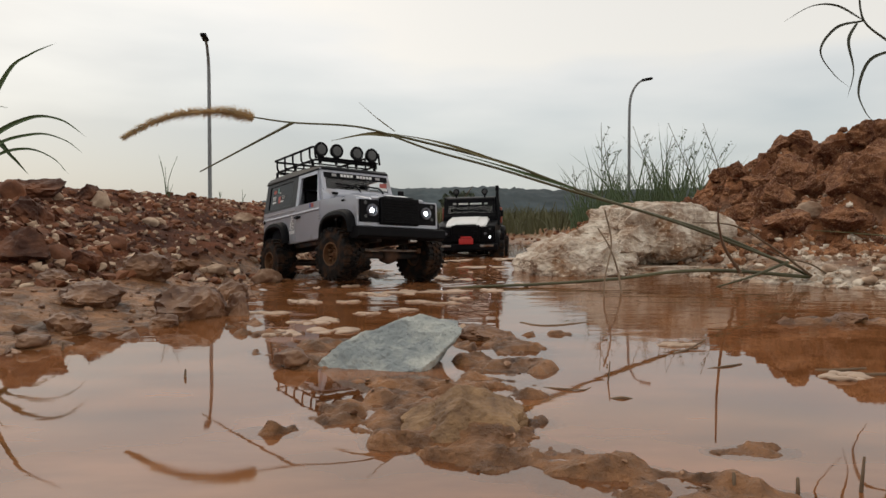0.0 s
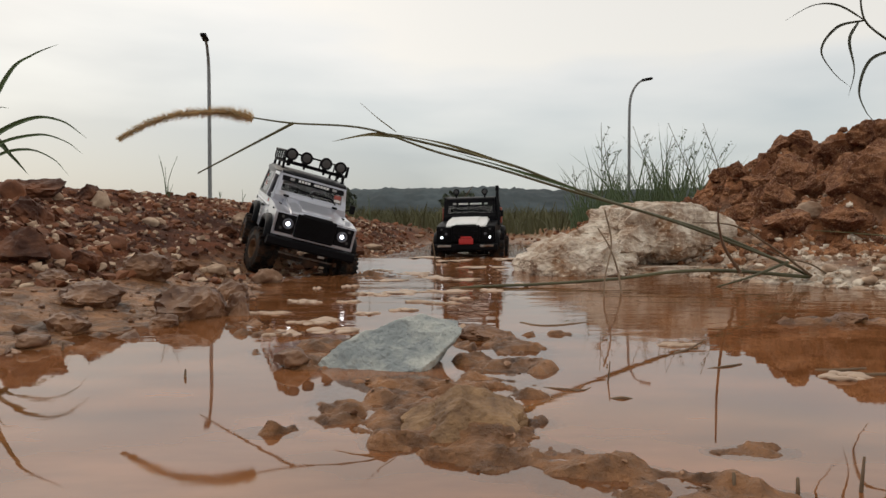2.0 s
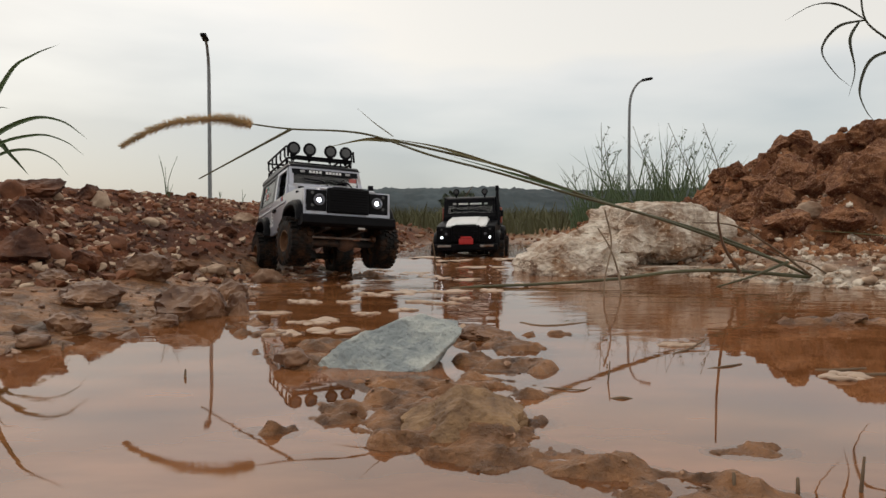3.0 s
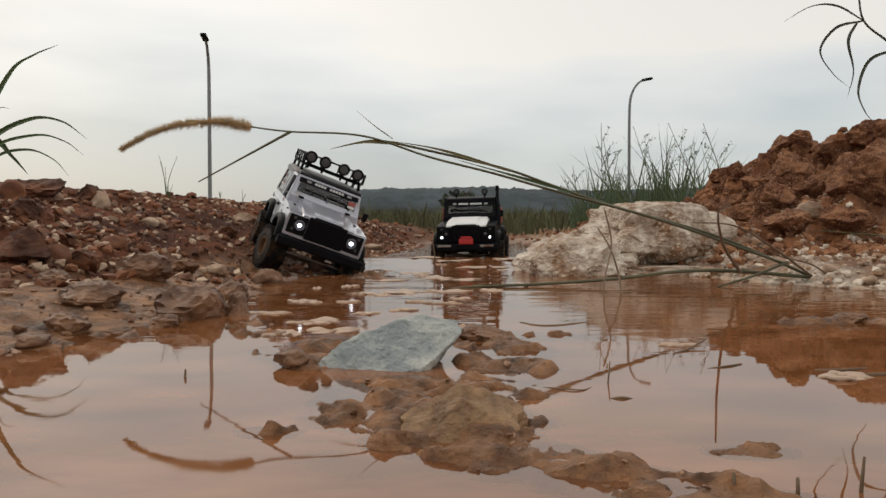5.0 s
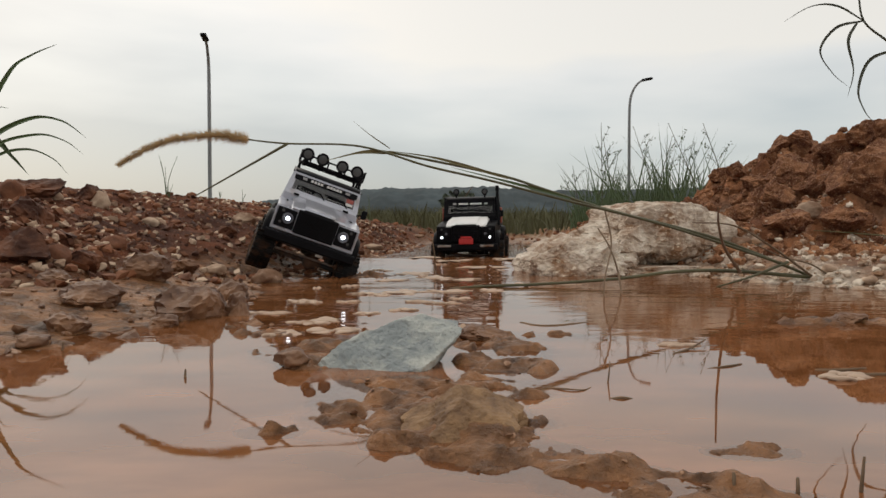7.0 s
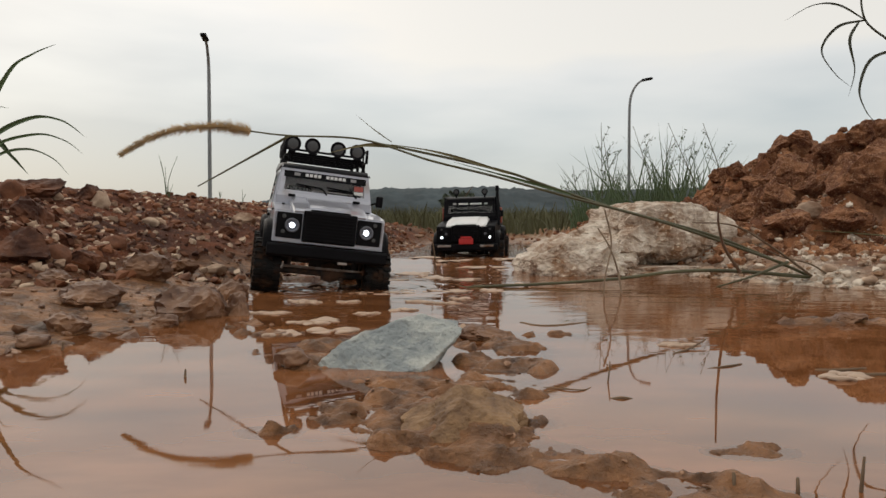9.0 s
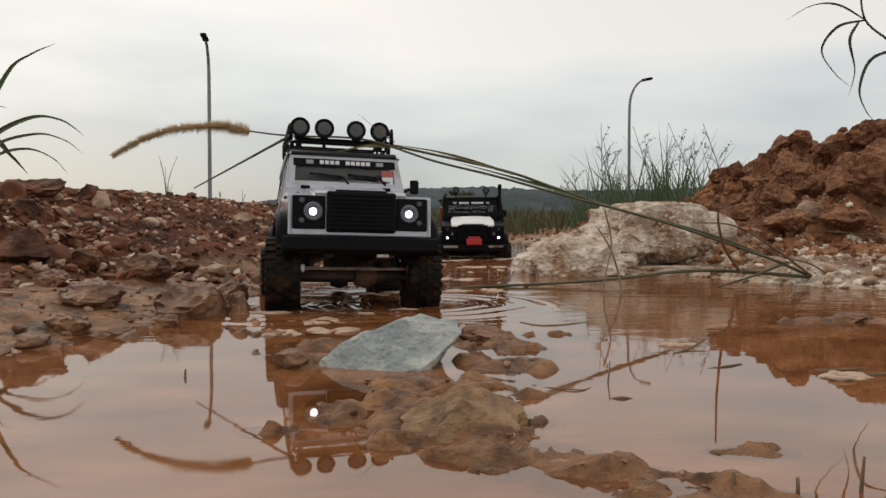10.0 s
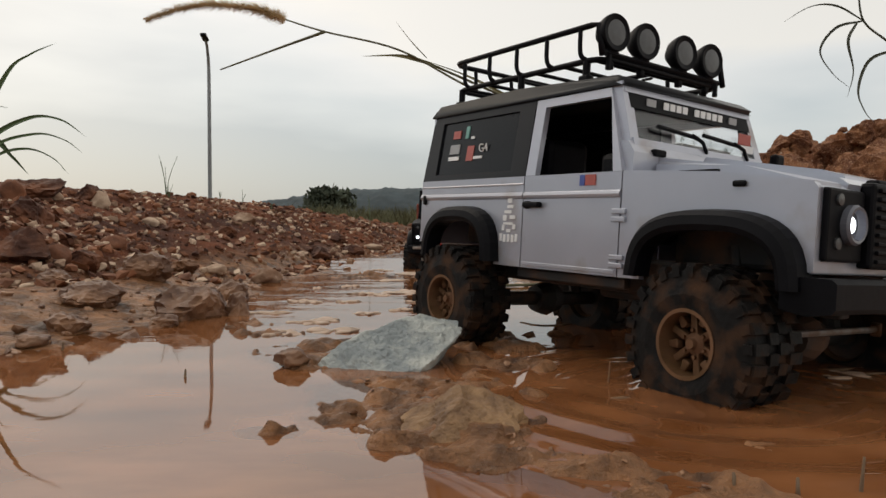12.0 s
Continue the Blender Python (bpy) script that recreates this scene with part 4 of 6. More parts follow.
def spot_lamp(car, x, y, z, r, lens_mat, foot=0.012):
    bm = bmesh.new()
    m = Matrix.Translation((x, y, z)) @ Euler((0, 0, -math.pi / 2)).to_matrix().to_4x4()
    # the local y axis of the lathe points backwards along the car
    lathe(bm, [(0.0001, -r * 0.95), (r * 0.4, -r * 0.85), (r * 0.8, -r * 0.45), (r * 0.97, 0.0), (r, r * 0.25), (r * 0.95, r * 0.36), (r * 0.88, r * 0.30)], 28, m)
    box(bm, (x - 0.001, y, z - r - foot * 0.35), (0.004, 0.004, foot), 0.0008)
    box(bm, (x - 0.001, y, z - r * 0.95), (0.007, 0.009, 0.004), 0.001)
    lamp = part("spotlight", bm, M_BLACK, car, "round black roof spotlight", True)
    bm = bmesh.new()
    lathe(bm, [(0.0001, r * 0.34), (r * 0.3, r * 0.335), (r * 0.88, r * 0.28), (r * 0.88, r * 0.2), (0.0001, r * 0.2)], 28, m)
    part("lens", bm, lens_mat, lamp, "dark glassy lens cover")
    return lamp


def arch_line(cx, half, top, z0, n=18):
    """The outline of a wheel arch: a flat crown, round shoulders and legs that splay a little."""
    pts = []
    for k in range(n + 1):
        a = math.pi * (1 - k / n)
        c, up = math.cos(a), max(0.0, math.sin(a)) ** 0.62
        pts.append((cx + half * math.copysign(abs(c) ** 0.72, c) * (1 - 0.06 * up), z0 + (top - z0) * up))
    return pts


def flare_bm(cx, side, half, top, z0, y_in, y_out):
    """A moulded wheel arch trim that follows the arch's outline."""
    bm = bmesh.new()
    rows = []
    for (ox, oz), (ix, iz) in zip(arch_line(cx, half + 0.009, top + 0.004, z0), arch_line(cx, half - 0.001, top - 0.007, z0)):
        at = lambda f, y: bm.verts.new((ox + (ix - ox) * f, side * y, oz + (iz - oz) * f))
        rows.append([at(0.0, y_in), at(0.12, y_out - 0.004), at(0.35, y_out - 0.0008), at(0.75, y_out), at(1.0, y_out - 0.0015), at(1.0, y_in)])
    for a, b in zip(rows, rows[1:]):
        for k in range(6):
            bm.faces.new((a[k], a[(k + 1) % 6], b[(k + 1) % 6], b[k]))
    bm.faces.new(rows[0])
    bm.faces.new(rows[-1][::-1])
    return bm


def letter_bars(bm, n, y0, y1, x, z, height, slope, gap=0.25, thick=0.0006):
    """A line of lettering as plain upright bars."""
    rnd = random.Random(4)
    step = (y1 - y0) / n
    for k in range(n):
        if k == n // 2 - 1 and n > 7:
            continue
        yc = y0 + step * (k + 0.5)
        box(bm, (x, yc, z), (thick, abs(step) * (1 - gap), height), 0, None)


def build_car(style):
    first = style == "silver"
    body = M_GREY if first else M_BLACK
    label = "silver-grey radio-controlled toy off-road car with black roof rack" if first else "black radio-controlled toy off-road car with white bonnet"
    car = thing("toy_car", label, "toy car", "toy cars")
    W = 0.0695

    # lower sides
    for s in (-1, 1):
        y0, y1 = s * (W - 0.004), s * W
        bm = bmesh.new()
        rear_arch = [(x, max(z, 0.080) if x < REAR_X else z) for x, z in arch_line(REAR_X - 0.002, 0.0375, 0.1020, 0.068)]
        prism(bm, [(-0.163, 0.080)] + rear_arch + [(-0.0415, 0.068), (-0.0415, 0.1265), (-0.163, 0.1265)], y0, y1)
        tube(bm, [(-0.163, s * (W - 0.0012), 0.1140), (-0.0415, s * (W - 0.0012), 0.1140)], 0.0026, 10)
        tube(bm, [(-0.163, s * W, 0.1215), (-0.0415, s * W, 0.1215)], 0.0007, 6)
        part("rear_quarter", bm, body, car)
        bm = bmesh.new()
        prism(bm, [(-0.0405, 0.068), (0.0405, 0.068), (0.0405, 0.1265), (-0.0405, 0.1265)], y0, y1)
        box(bm, (0.0, s * W, 0.0705), (0.079, 0.0012, 0.0025), 0.0004)
        tube(bm, [(-0.0405, s * (W - 0.0012), 0.1140), (0.0405, s * (W - 0.0012), 0.1140)], 0.0026, 10)
        door = part("door", bm, body, car)
        bm = bmesh.new()
        prism(bm, [(-0.0405, 0.1267), (-0.0405, 0.176), (0.0225, 0.176), (0.0400, 0.1267), (0.0335, 0.1267), (0.0238, 0.1705), (-0.0315, 0.1705), (-0.0315, 0.1267)], y0, y1, lambda z, s=s: s * lean_in(z))
        part("window_frame", bm, body, door)
        bm = bmesh.new()
        box(bm, (-0.030, s * (W + 0.0024), 0.1080), (0.015, 0.0045, 0.0035), 0.001)
        box(bm, (-0.036, s * (W + 0.001), 0.1080), (0.004, 0.003, 0.005), 0.001)
        part("door_handle", bm, M_BLACK, door, "black pull handle")
        for z in (0.0765, 0.102):
            bm = bmesh.new()
            for dz in (-0.0022, 0.0022):
                box(bm, (0.0405, s * (W + 0.0008), z + dz), (0.010, 0.0018, 0.003), 0.0006)
            part("hinge", bm, body, door)
        bm = bmesh.new()
        front_arch = [(x, max(z, 0.0785) if x > FRONT_X else z) for x, z in arch_line(0.0995, 0.0430, 0.1000, 0.068)]
        prism(bm, [(0.0415, 0.068)] + front_arch + [(0.1495, 0.0785), (0.1495, 0.1150), (0.147, 0.1180), (0.100, 0.1235), (0.0415, 0.1265)], y0, y1)
        # the wing's top, rolled over its edge
        prism(bm, [(0.0415, 0.1225), (0.100, 0.1200), (0.1475, 0.1140), (0.1475, 0.1180), (0.100, 0.1238), (0.0415, 0.1268)], s * 0.047, s * (W - 0.0005))
        part("front_wing", bm, body, car)
        for cx, half, y_out in ((0.0995, 0.0400, 0.0800), (REAR_X - 0.002, 0.0345, 0.0800)):
            part("wheel_arch", flare_bm(cx, s, half, 0.1020 if cx > 0 else 0.1040, 0.070, W - 0.003, y_out), M_BLACK, car, "black plastic wheel arch trim")
        # upper side at the back, with its window
        bm = bmesh.new()
        lean = lambda z, s=s: s * lean_in(z)
        for pts in ([(-0.163, 0.1265), (-0.147, 0.1265), (-0.147, 0.178), (-0.160, 0.178)], [(-0.057, 0.1265), (-0.0415, 0.1265), (-0.0415, 0.178), (-0.057, 0.178)], [(-0.147, 0.1265), (-0.057, 0.1265), (-0.057, 0.131), (-0.147, 0.131)], [(-0.147, 0.171), (-0.057, 0.171), (-0.057, 0.178), (-0.147, 0.178)]):
            prism(bm, pts, y0, y1, lean)
        upper = part("side_panel", bm, M_ROOF if first else M_BLACK, car, "dark upper side panel round the window")
        bm = bmesh.new()
        prism(bm, [(-0.147, 0.131), (-0.057, 0.131), (-0.057, 0.171), (-0.147, 0.171)], s * (W - 0.0035), s * (W - 0.0015), lean)
        part("side_window", bm, M_DARKGLASS, upper, "smoked side window")
        if first:
            marks = ((-0.128, 0.161, 0.009, 0.006, M_REDPRINT), (-0.115, 0.162, 0.004, 0.009, M_TEAL), (-0.128, 0.150, 0.012, 0.007, M_GREYPRINT), (-0.128, 0.143, 0.013, 0.003, M_WHITE), (-0.108, 0.146, 0.008, 0.011, M_REDPRINT), (-0.098, 0.1425, 0.010, 0.002, M_WHITE), (-0.1075, 0.1575, 0.004, 0.002, M_WHITE))
            for mx, mz, sx, sz, mt in marks:
                bm = bmesh.new()
                prism(bm, [(mx - sx / 2, mz - sz / 2), (mx + sx / 2, mz - sz / 2), (mx + sx / 2, mz + sz / 2), (mx - sx / 2, mz + sz / 2)], s * (W - 0.0014), s * (W - 0.0008), lean)
                part("sticker", bm, mt, upper)
            if s < 0:
                txt = bpy.data.curves.new("side_lettering", "FONT")
                txt.body, txt.size, txt.extrude = "G4", 0.0085, 0.0002
                tob = bpy.data.objects.new("side_lettering", txt)
                scene.collection.objects.link(tob)
                me = bpy.data.meshes.new_from_object(tob.evaluated_get(bpy.context.evaluated_depsgraph_get()))
                bpy.data.objects.remove(tob)
                me.materials.clear()
                me.materials.append(M_WHITE)
                lettering = new("side_lettering", me)
                lettering.parent = upper
                lettering.matrix_basis = pose(-0.0975, s * (W - 0.0008) + lean(0.148), 0.1462, 90 + 8, 0, 0)
            # a small tower of bars as the emblem on the side
            bm = bmesh.new()
            for dx, dz, sx, sz in ((0, 0.0200, 0.003, 0.0028), (0.0005, 0.0168, 0.0045, 0.0018), (-0.001, 0.0140, 0.005, 0.0018), (0.0022, 0.0112, 0.004, 0.0022), (-0.0028, 0.0108, 0.0028, 0.0034), (-0.0005, 0.0078, 0.007, 0.0014), (0.0034, 0.0062, 0.002, 0.0030), (-0.0036, 0.0056, 0.002, 0.0034), (0, 0.0040, 0.003, 0.0020),
                                   (-0.0050, 0.0005, 0.0018, 0.0046), (-0.0024, 0.0, 0.0018, 0.0046), (0.0002, 0.0002, 0.0018, 0.0046), (0.0028, 0.0, 0.0018, 0.0046), (0.0052, 0.0004, 0.0016, 0.0046)):
                box(bm, (-0.0540 + dx * 1.55, s * (W + 0.0003), 0.0860 + dz * 1.25), (sx * 1.35, 0.0007, sz * 1.1))
            part("emblem", bm, M_WHITE, car, "white printed emblem")
            for dx, sx, mt in ((-0.003, 0.004, M_BLUEPRINT), (0.0035, 0.008, M_REDPRINT)):
                bm = bmesh.new()
                box(bm, (0.014 + dx, s * (W + 0.0003), 0.1222), (sx, 0.0007, 0.0062))
                part("sticker", bm, mt, door)
            bm = bmesh.new()
            box(bm, (0.113, s * (W + 0.001), 0.1175 - 0.0), (0.007, 0.002, 0.003), 0.001)
            part("side_repeater", bm, M_BLACK, car)
            bm = bmesh.new()
            box(bm, (-0.157, s * (W + 0.001), 0.112), (0.004, 0.002, 0.007), 0.001)
            part("fuel_cap" if s < 0 else "side_lamp", bm, M_BLACK, car)
        else:
            bm = bmesh.new()
            box(bm, (-0.02, s * (W + 0.004), 0.138), (0.030, 0.006, 0.040), 0.002)
            part("side_bag", bm, M_ORANGE, car, "rust-red side bag")

    # bonnet with its raised middle
    bm = bmesh.new()
    prism(bm, [(0.0425, 0.1255), (0.148, 0.1140), (0.1495, 0.1185), (0.145, 0.1215), (0.100, 0.1290), (0.0425, 0.1365)], -0.0485, 0.0485)
    bmesh.ops.bevel(bm, geom=[e for e in bm.edges if abs(e.verts[0].co.y - e.verts[1].co.y) < 1e-6 and min(e.verts[0].co.z, e.verts[1].co.z) > 0.117], offset=0.004, segments=3, affect="EDGES")
    prism(bm, [(0.056, 0.130), (0.140, 0.118), (0.138, 0.1245), (0.128, 0.1275), (0.062, 0.1375)], -0.026, 0.026)
    part("bonnet", bm, M_GREY if first else M_WHITE, car, "" if first else "white bonnet")
    for s in (-1, 1):
        bm = bmesh.new()
        box(bm, (0.080, s * 0.0565, 0.1258), (0.024, 0.003, 0.0016), 0.0005)
        part("wing_vent", bm, M_BLACK, car)

    # scuttle and windscreen frame
    bm = bmesh.new()
    prism(bm, [(0.030, 0.1200), (0.0445, 0.1200), (0.0445, 0.1375), (0.040, 0.1440), (0.034, 0.1440)], -0.0655, 0.0655)
    for s in (-1, 1):
        prism(bm, [(0.0335, 0.1300), (0.0445, 0.1300), (0.0285, 0.1790), (0.0215, 0.1790)], s * 0.0575, s * 0.0645, lambda z, s=s: s * lean_in(z) * 0.45)
    prism(bm, [(0.0255, 0.1730), (0.0310, 0.1730), (0.0285, 0.1795), (0.0215, 0.1795)], -0.060, 0.060)
    prism(bm, [(0.0335, 0.1375), (0.0425, 0.1375), (0.0405, 0.1460), (0.0335, 0.1460)], -0.062, 0.062)
    frame_part = part("windscreen_frame", bm, body, car)
    bm = bmesh.new()
    prism(bm, [(0.0365, 0.1455), (0.0385, 0.1455), (0.0295, 0.1735), (0.0275, 0.1735)], -0.0578, 0.0578)
    part("windscreen", bm, M_GLASS, frame_part, "tinted windscreen glass")
    # banner across the top of the glass
    def on_glass(z):
        return 0.0391 - (z - 0.1455) * 0.0090 / 0.0280
    bm = bmesh.new()
    prism(bm, [(on_glass(0.1640) - 0.0003, 0.1640), (on_glass(0.1640) + 0.0003, 0.1640), (on_glass(0.1735) + 0.0003, 0.1735), (on_glass(0.1735) - 0.0003, 0.1735)], -0.0575, 0.0575)
    part("banner", bm, M_BLACK, frame_part, "black sun strip with pale lettering")
    bm = bmesh.new()
    letter_bars(bm, 10, -0.029, 0.029, on_glass(0.1690) + 0.0010, 0.1690, 0.0042, 0.0)
    part("banner_lettering", bm, M_WHITE, frame_part, "white lettering as plain bars")
    for y in (-0.0395, 0.0395):
        bm = bmesh.new()
        box(bm, (on_glass(0.1690) + 0.0010, y, 0.1690), (0.0006, 0.008, 0.0042))
        part("banner_badge", bm, M_GREYPRINT, frame_part)
    if first:
        for dz, hz, mt in ((0.1580, 0.007, M_REDPRINT), (0.1515, 0.0045, M_WHITE)):
            bm = bmesh.new()
            box(bm, (on_glass(dz) + 0.0014, 0.0475, dz), (0.0006, 0.013, hz))
            part("sticker", bm, mt, frame_part)
        bm = bmesh.new()
        box(bm, (0.020, 0.018, 0.1490), (0.018, 0.050, 0.0012), 0, Matrix.Translation((0, 0, 0.0)))
        part("paper", bm, M_TAN, car, "pale card on the dashboard")
    for y in (-0.030, 0.012):
        bm = bmesh.new()
        a = Vector((on_glass(0.1500) + 0.0035, y + 0.0330, 0.1440))
        tube(bm, [a, (on_glass(0.150) + 0.004, y + 0.028, 0.1500), (on_glass(0.1535) + 0.0035, y + 0.020, 0.1535)], 0.0012, 6)
        tube(bm, [(on_glass(0.1535) + 0.0025, y + 0.026, 0.1525), (on_glass(0.1545) + 0.0025, y - 0.010, 0.1550)], 0.0013, 6)
        part("wiper", bm, M_BLACK, frame_part, "black windscreen wiper")
    for s in (-1, 1):
        bm = bmesh.new()
        box(bm, (0.0445, s * 0.045, 0.1385), (0.004, 0.010, 0.004), 0.001)
        part("bonnet_hinge", bm, M_BLACK, car)
        bm = bmesh.new()
        if s > 0:
            tube(bm, [(0.036, s * 0.066, 0.138), (0.040, s * 0.074, 0.141)], 0.0015, 6)
            box(bm, (0.041, s * 0.0785, 0.1435), (0.006, 0.010, 0.016), 0.002)
            part("wing_mirror", bm, M_BLACK, car, "black door mirror")
        else:
            bm.free()

    # back and floor
    bm = bmesh.new()
    box(bm, (-0.1615, 0, 0.1025), (0.003, 0.130, 0.047), 0.001)
    box(bm, (-0.160, 0, 0.152), (0.003, 0.126, 0.050), 0.001, None)
    part("tailgate", bm, body, car)
    under = [("floor_pan", (-0.015, 0, 0.0735), (0.270, 0.120, 0.006), 0.001), ("gearbox", (0.010, 0, 0.0590), (0.060, 0.036, 0.016), 0.003), ("engine_block", (0.100, 0, 0.092), (0.086, 0.086, 0.030), 0.003), ("load_bed", (REAR_X, 0, 0.096), (0.080, 0.076, 0.030), 0.003)]
    for s in (-1, 1):
        under += [("chassis_rail", (0.0, s * 0.030, 0.0640), (0.290, 0.010, 0.014), 0.002), ("side_step", (-0.005, s * 0.060, 0.0640), (0.092, 0.006, 0.006), 0.001)]
    for name, at, dims, bev in under:
        bm = bmesh.new()
        box(bm, at, dims, bev)
        part(name, bm, M_CHASSIS, car)
    for x in (FRONT_X, REAR_X):
        bm = bmesh.new()
        tube(bm, [(x, -TRACK + 0.004, HUB_Z), (x, TRACK - 0.004, HUB_Z)], 0.0055, 10)
        lathe(bm, [(0.0001, -0.012), (0.010, -0.011), (0.0135, 0.0), (0.010, 0.011), (0.0001, 0.012)], 14, Matrix.Translation((x, 0.012, HUB_Z)))
        for s in (-1, 1):
            tube(bm, [(x, s * 0.045, HUB_Z + 0.004), (x - 0.008, s * 0.040, 0.088)], 0.0045, 8)
        part("axle", bm, M_CHASSIS, car)
    bm = bmesh.new()
    tube(bm, [(FRONT_X + 0.020, -0.056, HUB_Z + 0.006), (FRONT_X + 0.020, 0.056, HUB_Z + 0.006)], 0.0018, 8)
    for s in (-1, 1):
        box(bm, (FRONT_X + 0.020, s * 0.054, HUB_Z + 0.006), (0.006, 0.006, 0.008), 0.001)
    part("tie_rod", bm, M_STEEL, car, "bare steel steering rod")

    # front: surround, grille, lamp panels, bumper
    bm = bmesh.new()
    box(bm, (0.1475, 0, 0.0970), (0.004, 0.137, 0.0385), 0.001)
    part("front_panel", bm, body, car)
    bm = bmesh.new()
    box(bm, (0.1520, 0, 0.1005), (0.007, 0.067, 0.0390), 0.0018)
    for k in range(9):
        box(bm, (0.1560, 0, 0.0845 + k * 0.0040), (0.0022, 0.060, 0.0018), 0.0004)
    box(bm, (0.1500, 0, 0.1205), (0.006, 0.050, 0.0030), 0.001)
    part("grille", bm, M_BLACK, car, "black slatted radiator grille")
    for s in (-1, 1):
        bm = bmesh.new()
        box(bm, (0.1500, s * 0.0500, 0.0995), (0.0045, 0.0310, 0.0320), 0.0012)
        panel = part("lamp_panel", bm, M_BLACK, car, "black headlight panel")
        my = Euler((0, 0, -math.pi / 2)).to_matrix().to_4x4()
        bm = bmesh.new()
        m = Matrix.Translation((0.1520, s * 0.0465, 0.1000)) @ my
        lathe(bm, [(0.0090, 0.0), (0.0090, 0.0030), (0.0080, 0.0040), (0.0068, 0.0038), (0.0060, 0.0006), (0.0001, 0.0004)], 24, m)
        lamp = part("headlight", bm, M_LAMPGREY if first else M_BLACK, panel, "round headlight, lit" if first else "round headlight")
        bm = bmesh.new()
        lathe(bm, [(0.0001, 0.0014), (0.0022, 0.0012), (0.0035, 0.0009), (0.0035, 0.0006), (0.0001, 0.0006)], 20, m)
        part("bulb", bm, M_LED if first else M_LAMPGREY, lamp)
        for dy, dz, r in ((0.0105, 0.0105, 0.0026), (0.0105, -0.0085, 0.0026)):
            bm = bmesh.new()
            lathe(bm, [(0.0001, 0.0012), (r, 0.0010), (r, 0.0), (0.0001, 0.0)], 12, Matrix.Translation((0.1522, s * (0.0465 + dy), 0.1000 + dz)) @ my)
            lit = (not first) and dz < 0
            part("small_lamp", bm, M_LED if lit else M_LENS, panel)
    bm = bmesh.new()
    prism(bm, [(0.1500, 0.0600), (0.1610, 0.0620), (0.1625, 0.0640), (0.1625, 0.0745), (0.1600, 0.0765), (0.1500, 0.0765)], -0.0745, 0.0745)
    for s in (-1, 1):
        prism(bm, [(0.138, 0.0620), (0.1500, 0.0600), (0.1500, 0.0765), (0.138, 0.0765)], s * 0.060, s * 0.0745)
    bumper = part("bumper", bm, M_BLACK, car, "black front bumper")
    bm = bmesh.new()
    if first:
        box(bm, (0.155, 0.020, 0.0585), (0.006, 0.012, 0.004), 0.001)
        part("tow_hook", bm, M_STEEL, bumper)
    else:
        box(bm, (0.1650, 0.002, 0.0830), (0.008, 0.034, 0.014), 0.002)
        box(bm, (0.1660, 0.002, 0.0925), (0.006, 0.026, 0.004), 0.001)
        part("winch", bm, M_RED, bumper, "red winch on the bumper")
        for s in (-1, 1):
            bm = bmesh.new()
            box(bm, (0.1635, s * 0.050, 0.0720), (0.003, 0.032, 0.0050), 0.001)
            part("bumper_strip", bm, M_STEEL, bumper)

    # roof
    bm = bmesh.new()
    prism(bm, [(-0.163, 0.1765), (0.0300, 0.1765), (0.0325, 0.1785), (0.024, 0.1835), (-0.060, 0.1860), (-0.158, 0.1860), (-0.164, 0.1820)], -0.0635, 0.0635)
    bmesh.ops.bevel(bm, geom=[e for e in bm.edges if abs(e.verts[0].co.y - e.verts[1].co.y) < 1e-6 and min(e.verts[0].co.z, e.verts[1].co.z) > 0.1775], offset=0.004, segments=3, affect="EDGES")
    part("roof", bm, M_ROOF if first else M_BLACK, car, "dark painted roof", True)

    # seats, dashboard, steering wheel
    bm = bmesh.new()
    for s in (-1, 1):
        box(bm, (-0.030, s * 0.030, 0.098), (0.040, 0.040, 0.020), 0.005)
        box(bm, (-0.048, s * 0.030, 0.127), (0.012, 0.038, 0.056), 0.005)
    box(bm, (0.024, 0, 0.125), (0.020, 0.120, 0.028), 0.004)
    part("interior", bm, M_BLACK, car, "black seats and dashboard")
    bm = bmesh.new()
    ring = [(0.006 - 0.004 * math.sin(a), 0.030 + 0.014 * math.cos(a), 0.138 + 0.014 * math.sin(a)) for a in (2 * math.pi * k / 18 for k in range(19))]
    tube(bm, ring, 0.0016, 6)
    part("steering_wheel", bm, M_BLACK, car)

    if first:
        # roof rack: two rails, uprights, cross bars, feet
        xa, xb, hy = -0.140, 0.008, 0.057
        for z, grow in ((0.1965, 0.0), (0.2165, 0.003)):
            bm = bmesh.new()
            loop = []
            for cx, cy, a0 in ((xb, hy, 0), (xa, hy, 90), (xa, -hy, 180), (xb, -hy, 270)):
                rr = 0.010
                sx, sy = (1 if cx == xb else -1), (1 if cy > 0 else -1)
                for k in range(4):
                    a = radians(a0 + 30 * k)
                    loop.append((cx - sx * rr + rr * math.cos(a) + sx * grow, cy - sy * rr + rr * math.sin(a) + sy * grow, z))
            if z > 0.2:
                # the upper rail is open at the front
                loop = loop[2:-2]
                loop = [(loop[0][0] + 0.004, loop[0][1], 0.1975)] + loop + [(loop[-1][0] + 0.004, loop[-1][1], 0.1975)]
            else:
                loop = loop + [loop[0]]
            tube(bm, loop, 0.0019, 7)
            part("rack_rail", bm, M_BLACK, car, "black tubular roof rack rail", True)
